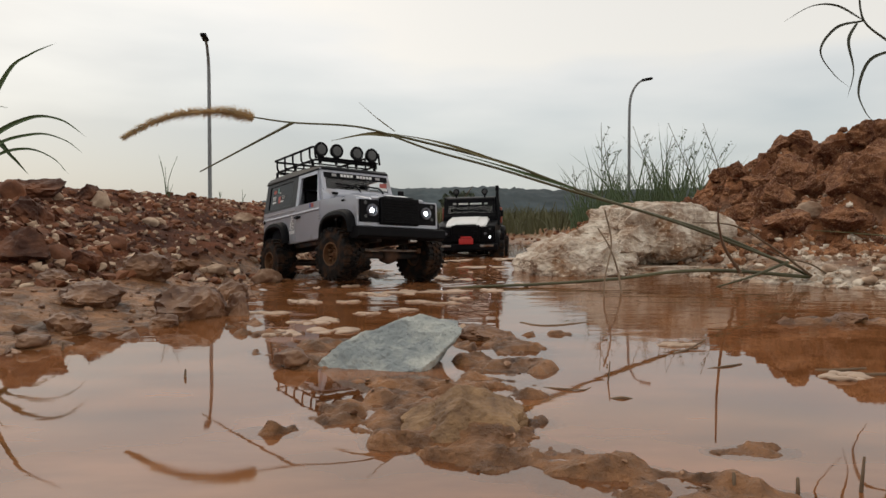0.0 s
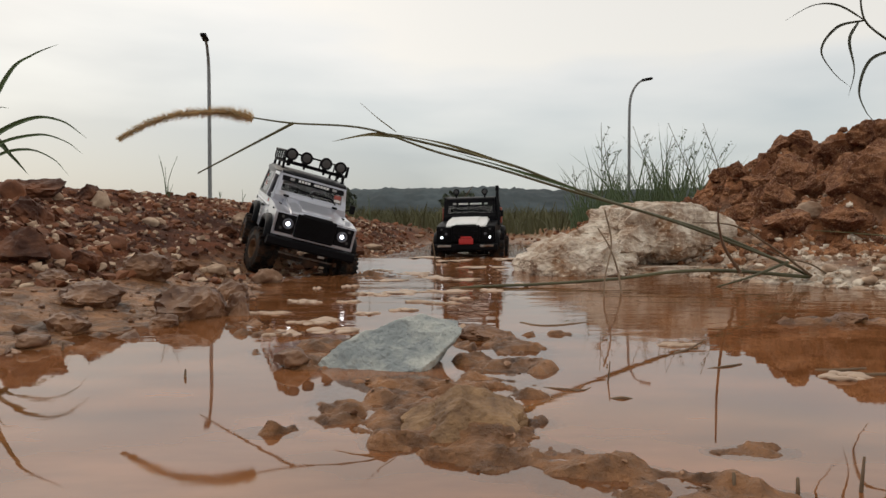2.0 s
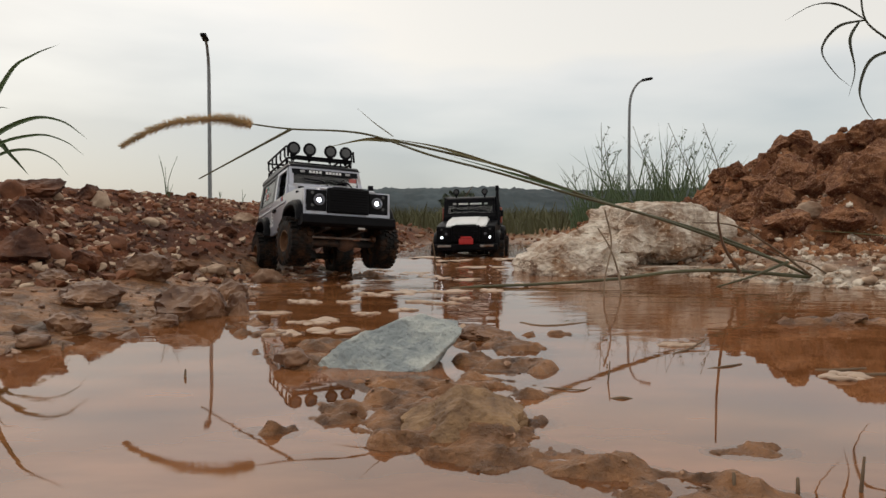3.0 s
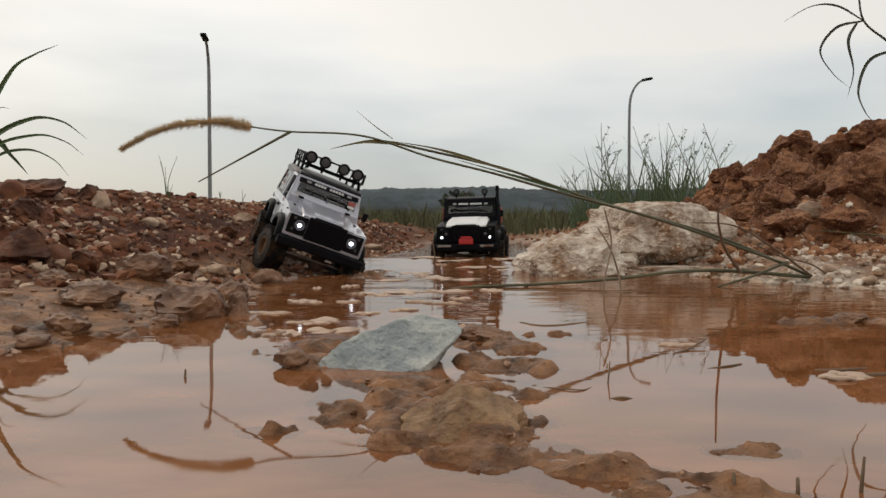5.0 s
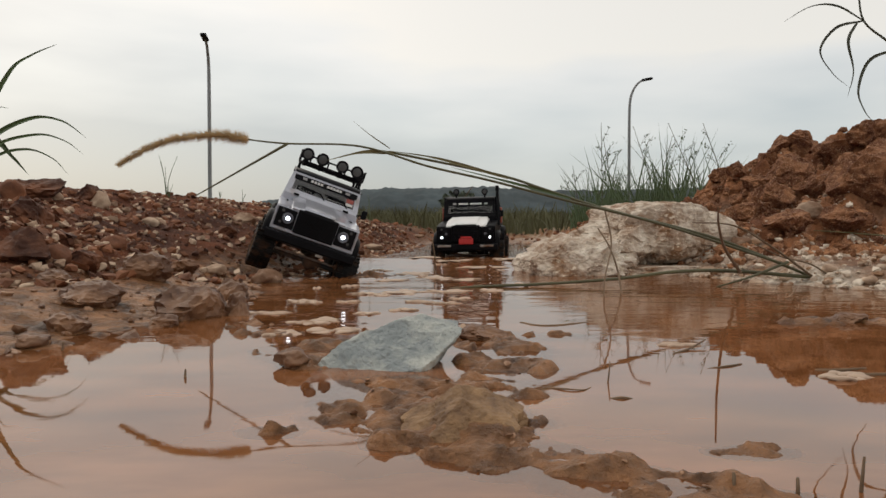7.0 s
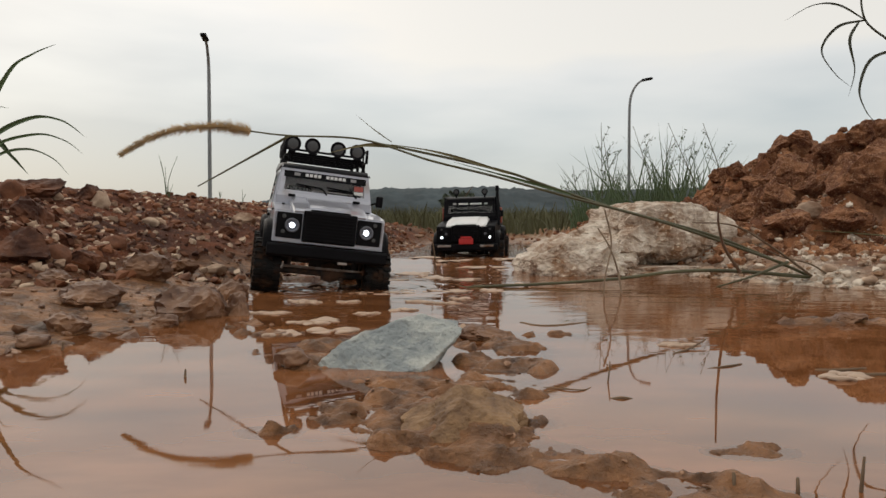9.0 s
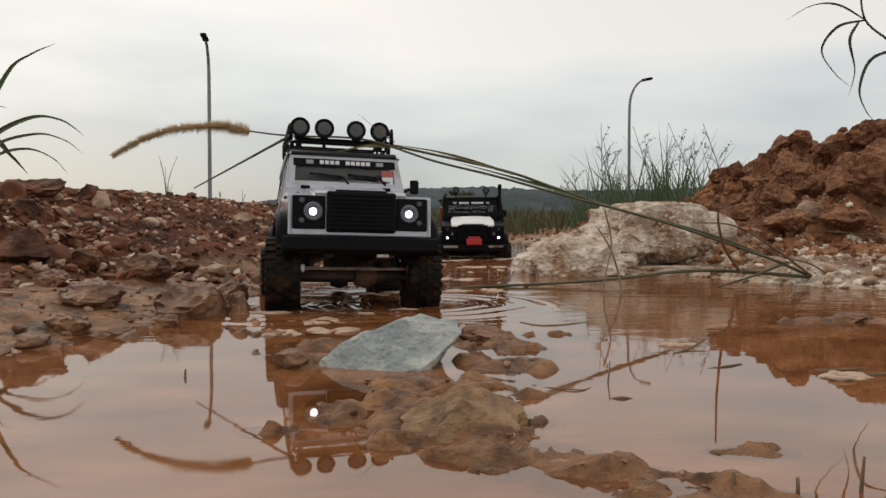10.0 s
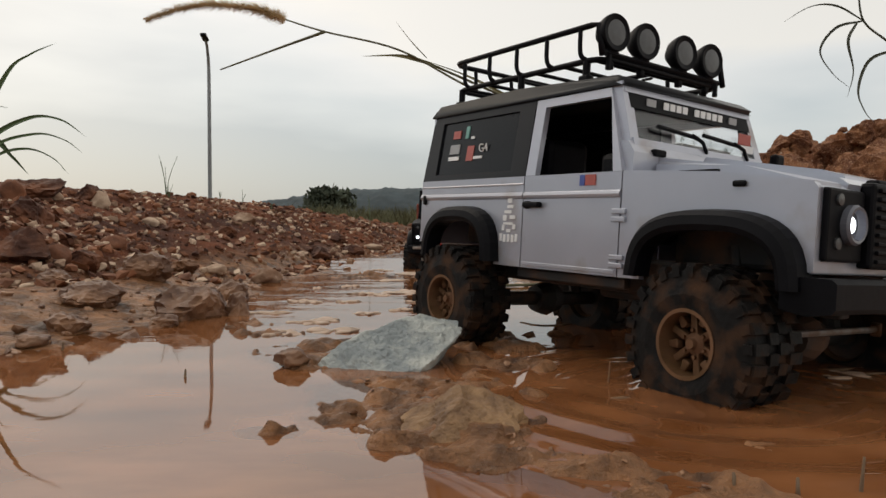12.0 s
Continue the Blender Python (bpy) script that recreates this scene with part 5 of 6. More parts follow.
        for s in (-1, 1):
            for k in range(5):
                x = xa + 0.012 + k * 0.030
                bm = bmesh.new()
                tube(bm, curve_pts([(x + 0.004, s * hy, 0.1965), (x + 0.001, s * (hy + 0.003), 0.201), (x, s * (hy + 0.003), 0.2165)], 4), 0.0016, 6)
                part("rack_upright", bm, M_BLACK, car)
            for x in (xa + 0.006, xa + 0.075, xb - 0.012):
                bm = bmesh.new()
                tube(bm, [(x, s * hy, 0.1965), (x, s * hy, 0.1845)], 0.0024, 8)
                box(bm, (x, s * hy, 0.1855), (0.008, 0.006, 0.004), 0.001)
                part("rack_foot", bm, M_BLACK, car)
        for k in range(3):
            y = -hy + 0.018 + k * 0.036
            bm = bmesh.new()
            x = xa - 0.001
            tube(bm, [(x, y, 0.1965), (x - 0.002, y, 0.2165)], 0.0016, 6)
            part("rack_upright", bm, M_BLACK, car)
        for k in range(6):
            x = xa + 0.012 + k * 0.026
            bm = bmesh.new()
            tube(bm, [(x, -hy, 0.1960), (x, hy, 0.1960)], 0.0013, 6)
            part("rack_bar", bm, M_BLACK, car)
        bm = bmesh.new()
        tube(bm, [(0.009, -0.055, 0.1995), (0.009, 0.055, 0.1995)], 0.0017, 6)
        for y in (-0.052, 0.052):
            tube(bm, [(0.009, y, 0.1995), (0.009, y, 0.190)], 0.0017, 6)
        part("lamp_bar", bm, M_BLACK, car)
        for y in (-0.049, -0.0213, 0.0157, 0.0436):
            spot_lamp(car, 0.008, y, 0.2124, 0.0114, M_LENS)
        # spare wheel on the tailgate
        spare = new("spare_wheel")
        spare.parent = car
        spare.matrix_basis = pose(-0.1835, 0.0, 0.108, 0, 0, -90)
        for name, me in (("tyre", TYRE), ("rim", RIM)):
            ob = new(name, me)
            ob.parent = spare
    else:
        for y in (-0.036, 0.036):
            spot_lamp(car, 0.018, y, 0.1990, 0.0080, M_LENS, 0.016)
        bm = bmesh.new()
        tube(bm, [(0.05, 0.071, 0.115), (0.045, 0.073, 0.140), (0.028, 0.068, 0.180), (0.026, 0.068, 0.203)], 0.004, 10)
        box(bm, (0.028, 0.068, 0.206), (0.012, 0.009, 0.014), 0.002)
        part("snorkel", bm, M_BLACK, car, "black air snorkel")
        for y in (-0.066, 0.066):
            bm = bmesh.new()
            tube(bm, [(0.030, y, 0.130), (0.022, y * 0.97, 0.183), (-0.10, y * 0.97, 0.186)], 0.003, 8)
            part("cage_bar", bm, M_BLACK, car, "black tubular cage bar")
    wheels = [add_wheel(car, x, s * TRACK, HUB_Z) for x in (FRONT_X, REAR_X) for s in (-1, 1)]
    return car, wheels


CAR, CAR_WHEELS = build_car("silver")
FOLLOWER, FOLLOWER_WHEELS = build_car("black")


# ---- plants and sticks ----
def relative(ctrl, base):
    b = Vector(base)
    return [Vector(p) - b for p in ctrl]


STEM_BASE = (0.5428, 1.04, 0.0093)


def build_seed_stem():
    """The long bent grass stem with its bristly seed head that leans over the ford."""
    t = thing("foxtail_grass", "long bent green grass stem with a bristly tan seed head", "grass", "", Matrix.Translation(STEM_BASE))
    main = relative([(0.5428, 1.04, 0.0093), (0.3866, 1, 0.0669), (0.2261, 0.96, 0.107), (0.1376, 0.93, 0.1327), (0.0691, 0.905, 0.1522), (-0.0651, 0.87, 0.1777)], STEM_BASE)
    bm = bmesh.new()
    tube(bm, curve_pts(main, 8), 0.0023, 8, 0.0015)
    part("stem", bm, M_STEM, t, "thick green stem", True)
    second = relative([(0.4917, 1.02, 0.0293), (0.3056, 0.97, 0.0857), (0.1471, 0.92, 0.1226), (0.0609, 0.89, 0.1431), (-0.0166, 0.87, 0.1597), (-0.0985, 0.86, 0.1834), (-0.1853, 0.85, 0.1862), (-0.2333, 0.845, 0.1909)], STEM_BASE)
    bm = bmesh.new()
    tube(bm, curve_pts(second, 8), 0.0020, 8, 0.0009)
    part("culm", bm, M_STEM, t, "thin stalk carrying the seed head", True)
    side = relative([(-0.1839, 0.85, 0.1862), (-0.2354, 0.86, 0.1601), (-0.3038, 0.88, 0.127)], STEM_BASE)
    bm = bmesh.new()
    tube(bm, curve_pts(side, 6), 0.0018, 6, 0.0008)
    part("side_shoot", bm, M_STEM, t, smooth=True)
    for ctrl, w, mt in (([(-0.0581, 0.87, 0.1763), (-0.0951, 0.86, 0.1765), (-0.1379, 0.85, 0.1659)], 0.0050, M_DRYBLADE), ([(0.0831, 0.9, 0.1467), (-0.0028, 0.88, 0.1697), (-0.0651, 0.87, 0.1791)], 0.0038, M_DRYBLADE),
                        ([(-0.0637, 0.87, 0.1818), (-0.0848, 0.86, 0.1957), (-0.1055, 0.85, 0.2119)], 0.0012, M_DRYBLADE), ([(0.1672, 0.93, 0.1224), (0.0831, 0.9, 0.1424), (0.0112, 0.88, 0.1592)], 0.0040, M_BLADE)):
        bm = bmesh.new()
        blade(bm, relative(ctrl, STEM_BASE), w)
        part("leaf", bm, mt, t)
    head = curve_pts(relative([(-0.2312, 0.845, 0.1909), (-0.2649, 0.845, 0.1956), (-0.3119, 0.845, 0.1923), (-0.3509, 0.845, 0.1802), (-0.3832, 0.845, 0.162)], STEM_BASE), 12)
    rnd = random.Random(2)
    bm = bmesh.new()
    tube(bm, head, 0.0028, 7, 0.0007)
    for i, p in enumerate(head):
        k = i / (len(head) - 1)
        d = (head[min(i + 1, len(head) - 1)] - head[max(i - 1, 0)]).normalized()
        for _ in range(46):
            q = p + d * rnd.uniform(-0.002, 0.002)
            a = Vector((rnd.gauss(0, 1), rnd.gauss(0, 1), rnd.gauss(0, 1)))
            a = (a - d * a.dot(d)).normalized()
            length = (0.0105 - 0.0052 * k) * rnd.uniform(0.6, 1.2)
            tip = q + a * length + d * length * rnd.uniform(0.0, 0.7)
            mid = q + a * length * 0.5
            s = d.cross(a) * 0.0005
            v = [bm.verts.new(q + s * 1.3), bm.verts.new(q - s * 1.3), bm.verts.new(mid - s), bm.verts.new(tip), bm.verts.new(mid + s)]
            bm.faces.new(v)
    part("seed_head", bm, M_SEED, t, "bristly tan seed head")
    return t


def build_clump():
    # the clump's outline, enlarged to its true size on the crest of the bank
    far = lambda p: (p[0] * 1.62, p[1] * 1.62, 0.078 + (p[2] - 0.078) * 1.62)
    root = far((-0.5987, 0.92, 0.1292))
    t = thing("grass_clump", "arching green grass blades growing on the bank", "grass", "", Matrix.Translation(root))
    sets = [([(-0.5987, 0.92, 0.1351), (-0.5914, 0.92, 0.2156), (-0.5592, 0.92, 0.2829), (-0.5299, 0.92, 0.3049), (-0.4977, 0.92, 0.3188)], 0.0075), ([(-0.5987, 0.92, 0.1351), (-0.5848, 0.92, 0.1936), (-0.5336, 0.92, 0.2229), (-0.4879, 0.91, 0.2192), (-0.4504, 0.9, 0.1961)], 0.0070),
            ([(-0.5987, 0.92, 0.1351), (-0.5811, 0.92, 0.1849), (-0.5262, 0.92, 0.2024), (-0.4896, 0.92, 0.1951), (-0.4648, 0.92, 0.1775)], 0.0042), ([(-0.5987, 0.92, 0.1351), (-0.5775, 0.92, 0.1731), (-0.5431, 0.93, 0.1845), (-0.5098, 0.93, 0.1727), (-0.489, 0.93, 0.1512)], 0.0040),
            ([(-0.6162, 0.94, 0.1326), (-0.5938, 0.94, 0.1947), (-0.5683, 0.94, 0.1752), (-0.5474, 0.94, 0.152)], 0.010), ([(-0.5857, 0.9, 0.1338), (-0.5757, 0.9, 0.1911), (-0.5628, 0.9, 0.2305), (-0.5484, 0.9, 0.2327)], 0.003)]
    for ctrl, w in sets:
        bm = bmesh.new()
        blade(bm, relative([far(p) for p in ctrl], root), w * 1.62)
        part("leaf", bm, M_BLADE, t)
    return t


def build_overhang():
    root_x, root_y = 0.93, 1.3
    root = (root_x, root_y, h_at(root_x, root_y) - 0.01)
    t = thing("reed", "dark wiry reed with long drooping leaves on the mound", "grass", "", Matrix.Translation(root))
    bm = bmesh.new()
    tube(bm, curve_pts(relative([root, (0.8956, 1.3, 0.2621), (0.8439, 1.3, 0.3841), (0.8108, 1.3, 0.4193), (0.7643, 1.3, 0.4586), (0.7529, 1.3, 0.5206)], root), 6), 0.0028, 7, 0.0016)
    part("stem", bm, M_DARKLEAF, t, smooth=True)
    for ctrl, w in (([(0.7643, 1.3, 0.4586), (0.7146, 1.3, 0.4855), (0.6681, 1.3, 0.4844), (0.6185, 1.3, 0.4565)], 0.004), ([(0.7643, 1.3, 0.4586), (0.7146, 1.3, 0.4462), (0.6857, 1.3, 0.4048), (0.7095, 1.3, 0.3634), (0.7405, 1.3, 0.3376)], 0.005),
                    ([(0.7529, 1.3, 0.4565), (0.7307, 1.29, 0.4197), (0.741, 1.29, 0.3654), (0.7307, 1.29, 0.3181)], 0.006), ([(0.8336, 1.3, 0.4089), (0.7767, 1.3, 0.3883), (0.756, 1.3, 0.3345), (0.7684, 1.3, 0.2952), (0.787, 1.3, 0.2735)], 0.006)):
        bm = bmesh.new()
        blade(bm, relative(ctrl, root), w)
        part("leaf", bm, M_DARKLEAF, t)
    return t


def weed(x, y, height, seed, leafy=False):
    """A thin upright weed: a stalk with side shoots, tiny leaves and narrow blades."""
    rnd = random.Random(seed)
    t = thing("weed", "thin straggly green weed growing beside the mound" if leafy else "narrow upright grass tuft beside the mound", "weed", "weeds", Matrix.Translation((x, y, h_at(x, y) - 0.01)))
    if leafy:
        bm = bmesh.new()
        lean = rnd.uniform(-0.35, 0.2) * height
        stalk = curve_pts([(0, 0, 0), (lean * 0.25, 0.01, height * 0.45), (lean, 0.0, height)], 8)
        tube(bm, stalk, 0.003, 6, 0.001)
        twigs = []
        for k in range(9):
            p = stalk[5 + k]
            a = rnd.uniform(0, 6.28)
            q = p + Vector((math.cos(a) * 0.07 * rnd.uniform(0.5, 1.3), math.sin(a) * 0.04, rnd.uniform(0.03, 0.08)))
            twigs.append((p, q))
        part("stalk", bm, M_STEM, t, smooth=True)
        for p, q in twigs:
            bm = bmesh.new()
            tube(bm, [p, (p + q) / 2 + Vector((0, 0, 0.008)), q], 0.0011, 5, 0.0006)
            part("side_shoot", bm, M_STEM, t, smooth=True)
        bm = bmesh.new()
        for p, q in twigs:
            for k in range(16):
                c = p.lerp(q, rnd.uniform(0.3, 1.08)) + Vector((rnd.gauss(0, 0.005), rnd.gauss(0, 0.005), rnd.gauss(0, 0.005)))
                d = Vector((rnd.gauss(0, 1), rnd.gauss(0, 1), rnd.gauss(0, 1))).normalized() * rnd.uniform(0.004, 0.008)
                s = d.cross(Vector((rnd.gauss(0, 1), rnd.gauss(0, 1), rnd.gauss(0, 1)))).normalized() * d.length * 0.45
                bm.faces.new([bm.verts.new(c - d), bm.verts.new(c + s), bm.verts.new(c + d), bm.verts.new(c - s)])
        part("leaves", bm, M_BLADE, t)
    else:
        for k in range(7):
            bm = bmesh.new()
            a = rnd.gauss(0, 0.30)
            h = height * rnd.uniform(0.55, 1.0)
            o = rnd.gauss(0, 0.025)
            blade(bm, [(o, rnd.gauss(0, 0.02), 0), (o + a * h * 0.35, 0, h * 0.5), (o + a * h, 0.01, h)], 0.007 * rnd.uniform(0.7, 1.3), 5)
            part("leaf", bm, M_BLADE, t)


def sprig(x, y, height, seed, spread=0.4, count=4):
    """A small sprig of thin grass on the bank's crest."""
    rnd = random.Random(seed)
    t = thing("sprig", "tiny wiry grass sprig on the gravel bank", "grass", "grass sprigs", Matrix.Translation((x, y, h_at(x, y) - 0.004)))
    for k in range(count):
        bm = bmesh.new()
        a = rnd.uniform(-spread, spread)
        h = height * rnd.uniform(0.5, 1.0)
        tube(bm, curve_pts([(0, 0, 0), (a * h * 0.3, 0, h * 0.5), (a * h, 0, h)], 4), 0.0011, 5, 0.0005)
        part("stalk", bm, M_BLADE, t)


def twig(name, label, ctrl, r0, r1, material=None, group="sticks"):
    bm = bmesh.new()
    base = Vector(ctrl[0])
    tube(bm, curve_pts([Vector(p) - base for p in ctrl], 6), r0, 7, r1)
    ob = finish(name, bm, material or M_TWIG, smooth=True)
    ob.matrix_world = Matrix.Translation(base)
    return tagged(ob, label, "stick", group)


FOXTAIL = build_seed_stem()
CLUMP = build_clump()
OVERHANG = build_overhang()
rw = random.Random(21)
for k in range(22):
    wx = 0.62 + 0.60 * rw.random()
    weed(wx * 1.05, rw.uniform(2.9, 3.7), rw.uniform(0.28, 0.46), 100 + k, False)
for k in range(44):
    wy = rw.uniform(2.5, 3.6)
    weed((0.19 + 0.16 * rw.random()) * wy, wy, rw.uniform(0.20, 0.32), 400 + k, False)
for k, (wx, wy, wh) in enumerate(((0.72, 3.2, 0.36), (0.80, 3.3, 0.34), (0.95, 3.2, 0.33), (1.14, 3.1, 0.36), (1.22, 3.0, 0.34), (1.02, 3.4, 0.34), (0.68, 3.5, 0.28))):
    weed(wx, wy, wh * 1.35, 300 + k, True)
for k, (sx, sy, sh, sc) in enumerate(((-0.7417, 1.9067, 0.125, 4), (-0.6834, 2.1802, 0.035, 4), (-0.6239, 2.2154, 0.045, 3), (-0.7243, 1.8811, 0.05, 3), (-0.2533, 2.4687, 0.12, 2), (-0.494, 2.0426, 0.03, 3))):
    sprig(sx, sy, sh, 60 + k, 0.35, sc)

DRY = "dry brown stick lying across the shallow water"
twig("stick", "long green-brown stick lying just over the water", [(-0.0092, 0.96, -0.003), (0.0432, 0.97, 0.0008), (0.1372, 0.98, 0.0039), (0.2434, 1, 0.0096), (0.3376, 1.02, 0.0188), (0.4228, 1.03, 0.019), (0.536, 1.035, 0.0097)], 0.0016, 0.0030, M_STEM)
twig("stick", DRY, [(-0.0525, 0.93, -0.0293), (-0.0329, 0.94, -0.017), (-0.0076, 0.96, -0.0022)], 0.0008, 0.0013)
twig("stick", DRY, [(0.0665, 0.95, -0.0218), (0.0934, 0.97, -0.0084), (0.1177, 0.98, 0.0016)], 0.0010, 0.0015)
twig("stick", "thin brown upright twig in front of the boulder", [(0.1833, 0.8, -0.0187), (0.1934, 0.85, 0.0158), (0.2181, 0.92, 0.0619), (0.2161, 0.95, 0.1052)], 0.0008, 0.0012)
twig("stick", "thin brown upright twig in front of the boulder", [(0.215, 0.85, -0.0146), (0.2234, 0.9, 0.0193), (0.219, 0.93, 0.0543), (0.2071, 0.95, 0.081)], 0.0015, 0.0010)
twig("stick", "curved red-brown twig stuck in the rubble, leaning over the water", [(0.4270, 1.02, 0.018), (0.3493, 0.88, 0.0556), (0.2795, 0.72, 0.0826), (0.2243, 0.58, 0.0964)], 0.0024, 0.0007)
twig("stick", "dry grass stalk leaning over the rubble", [(0.5375, 1.03, 0.01), (0.4755, 1.02, 0.052), (0.4105, 1, 0.0844), (0.3508, 1, 0.0891)], 0.0020, 0.0008)
twig("stick", "dry grass stalk leaning over the rubble", [(0.3789, 0.98, 0), (0.4344, 1, 0.0128), (0.4958, 1.02, 0.0326)], 0.0012, 0.0022, M_STEM)
twig("stick", "dry grass stalk leaning over the rubble", [(0.5696, 1, -0.0047), (0.5323, 1.02, 0.0277), (0.4925, 1.03, 0.0395), (0.4517, 1.04, 0.0598)], 0.0014, 0.0008)
twig("stick", "thin straw lying on the earth mound", [(0.8181, 1.3, 0.0677), (0.7519, 1.32, 0.0738), (0.6993, 1.34, 0.078)], 0.0014, 0.0008, M_DRYBLADE)
twig("stick", "thin straw lying on the shore", [(0.6649, 1.05, 0.0095), (0.6291, 1.06, 0.0173)], 0.0016, 0.001, M_DRYBLADE)
twig("stick", DRY, [(0.0659, 0.6, -0.0008), (0.0789, 0.58, -0.0004), (0.1005, 0.585, -0.0002), (0.1301, 0.61, -0.0006)], 0.0016, 0.0009)
twig("stick", "thin dark twig standing in the shallow water", [(0.0842, 0.362, -0.002), (0.0850, 0.362, 0.0045), (0.0864, 0.366, 0.0102)], 0.0005, 0.0003)
twig("stick", DRY, [(0.0500, 0.352, -0.0004), (0.0600, 0.345, 0.0006), (0.0680, 0.344, 0.0003), (0.0740, 0.352, -0.0002)], 0.0005, 0.0003)
twig("stick", DRY, [(0.0780, 0.328, -0.0006), (0.0830, 0.327, 0.0004), (0.0880, 0.328, -0.0004)], 0.0010, 0.0006)
twig("stick", DRY, [(0.1460, 0.448, -0.0004), (0.1610, 0.462, 0.0010), (0.1780, 0.480, 0.0040)], 0.0009, 0.0005)
twig("stick", DRY, [(0.1500, 0.400, -0.0006), (0.1620, 0.404, 0.0004), (0.1740, 0.412, 0.0002)], 0.0008, 0.0004)
twig("stick", DRY, [(0.2080, 0.395, -0.0006), (0.2210, 0.392, 0.0006), (0.2380, 0.398, 0.0003)], 0.0012, 0.0007)
twig("stick", DRY, [(0.2230, 0.382, -0.0004), (0.2350, 0.380, 0.0006), (0.2440, 0.383, 0.0)], 0.0012, 0.0008)
twig("stick", "short dark twig poking out of the water", [(0.0862, 0.208, -0.0018), (0.086, 0.208, 0.0029), (0.0867, 0.21, 0.0058)], 0.0007, 0.0005)
twig("stick", "short dark twig poking out of the water", [(0.1049, 0.208, -0.0018), (0.1049, 0.208, 0.0019), (0.1058, 0.21, 0.0042)], 0.0007, 0.0005)
twig("stick", "short dark twig poking out of the water", [(0.1246, 0.21, -0.0025), (0.1251, 0.21, 0.0042), (0.1268, 0.212, 0.0099)], 0.0007, 0.0004)
twig("stick", "short dark twig poking out of the water", [(-0.1369, 0.375, -0.0008), (-0.1377, 0.378, 0.0037)], 0.0008, 0.0005)
twig("stick", "short dark twig on the muddy shore", [(-0.2474, 0.46, -0.0003), (-0.2467, 0.46, 0.0055)], 0.001, 0.0006)
twig("stick", "thin reed stalk standing in the stream", [(-0.0165, 1.3, -0.0089), (-0.0145, 1.3, 0.0242), (-0.0207, 1.3, 0.0677)], 0.0014, 0.0010)


# ---- the distance ----
def build_hills():
    xs = np.linspace(-900, 900, 700)
    top = np.interp(xs, [-900, -300, -215, -150, -100, -40, 40, 120, 260, 900], [16, 22, 27, 38, 44, 46, 47, 43, 46, 42])
    top = top + 1.6 * vnoise(xs * 0.02, xs * 0) + 2.2 * vnoise(xs * 0.21, xs * 0 + 3) + 1.6 * vnoise(xs * 0.7, xs * 0 + 8)
    rows = []
    for k, f in enumerate(np.linspace(0, 1, 26)):
        rows.append(top * math.sin(f * math.pi / 2) + 2.5 * vnoise(xs * 0.25 + k * 7, xs * 0 + k * 3) * min(1, f * 3) * (1 if k < 25 else 0.4))
    ys = np.concatenate([620 + np.linspace(0, 160, 26)])
    # no haze in the air here; the hill's bluish colour stands in for it
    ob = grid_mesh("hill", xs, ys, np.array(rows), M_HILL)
    tagged(ob, "long low wooded hill in the distance, its haze coloured in as dark blue-green", "hill", kind="structure")


def clump_bm(rnd, count, spread, size):
    """A crown of many small leaf clumps with gaps between them."""
    verts, faces = [], []
    for _ in range(count):
        while True:
            p = Vector((rnd.uniform(-1, 1), rnd.uniform(-1, 1), rnd.uniform(-1, 1)))
            if p.length < 1 and rnd.random() < 0.35 + 0.65 * p.length:
                break
        p = Vector((p.x * spread[0], p.y * spread[1], p.z * spread[2]))
        r = size * rnd.uniform(0.5, 1.3)
        for _ in range(3):
            a = Vector((rnd.gauss(0, 1), rnd.gauss(0, 1), rnd.gauss(0, 1))).normalized() * r
            b = a.cross(Vector((rnd.gauss(0, 1), rnd.gauss(0, 1), rnd.gauss(0, 1)))).normalized() * r * 0.6
            i = len(verts)
            c = p + a * 0.3
            verts += [c - a - b * 0.2, c + b, c + a, c - b]
            faces.append((i, i + 1, i + 2, i + 3))
    return verts, faces


def build_tree(x, y, height, width, seed):
    rnd = random.Random(seed)
    base = h_at(x, y)
    t = thing("tree", "dark green broad-crowned tree standing in the field", "tree", "field trees", Matrix.Translation((x, y, base - 0.05)))
    bm = bmesh.new()
    tube(bm, [(0, 0, 0), (0.02 * height, 0, height * 0.3), (-0.02 * height, 0, height * 0.62)], height * 0.035, 7, height * 0.014)
    for k in range(5):
        a = k * 1.26 + rnd.random()
        tube(bm, [(0, 0, height * (0.3 + 0.05 * k)), (math.cos(a) * width * 0.22, math.sin(a) * width * 0.22, height * (0.5 + 0.06 * k)), (math.cos(a) * width * 0.36, math.sin(a) * width * 0.36, height * (0.62 + 0.06 * k))], height * 0.014, 5, height * 0.005)
    part("trunk", bm, M_TWIG, t)
    verts, faces = [], []
    for k in range(7):
        a = k * 0.9 + rnd.random()
        v, f = clump_bm(rnd, 105, (width * rnd.uniform(0.2, 0.3), width * 0.25, height * rnd.uniform(0.16, 0.26)), height * 0.05)
        o = Vector((math.cos(a) * width * 0.25, math.sin(a) * width * 0.2, height * rnd.uniform(0.42, 0.76)))
        faces += [tuple(i + len(verts) for i in q) for q in f]
        verts += [p + o for p in v]
    me = bpy.data.meshes.new("crown")
    me.from_pydata([p[:] for p in verts], [], faces)
    me.materials.append(M_TREE)
    new("crown", me).parent = t


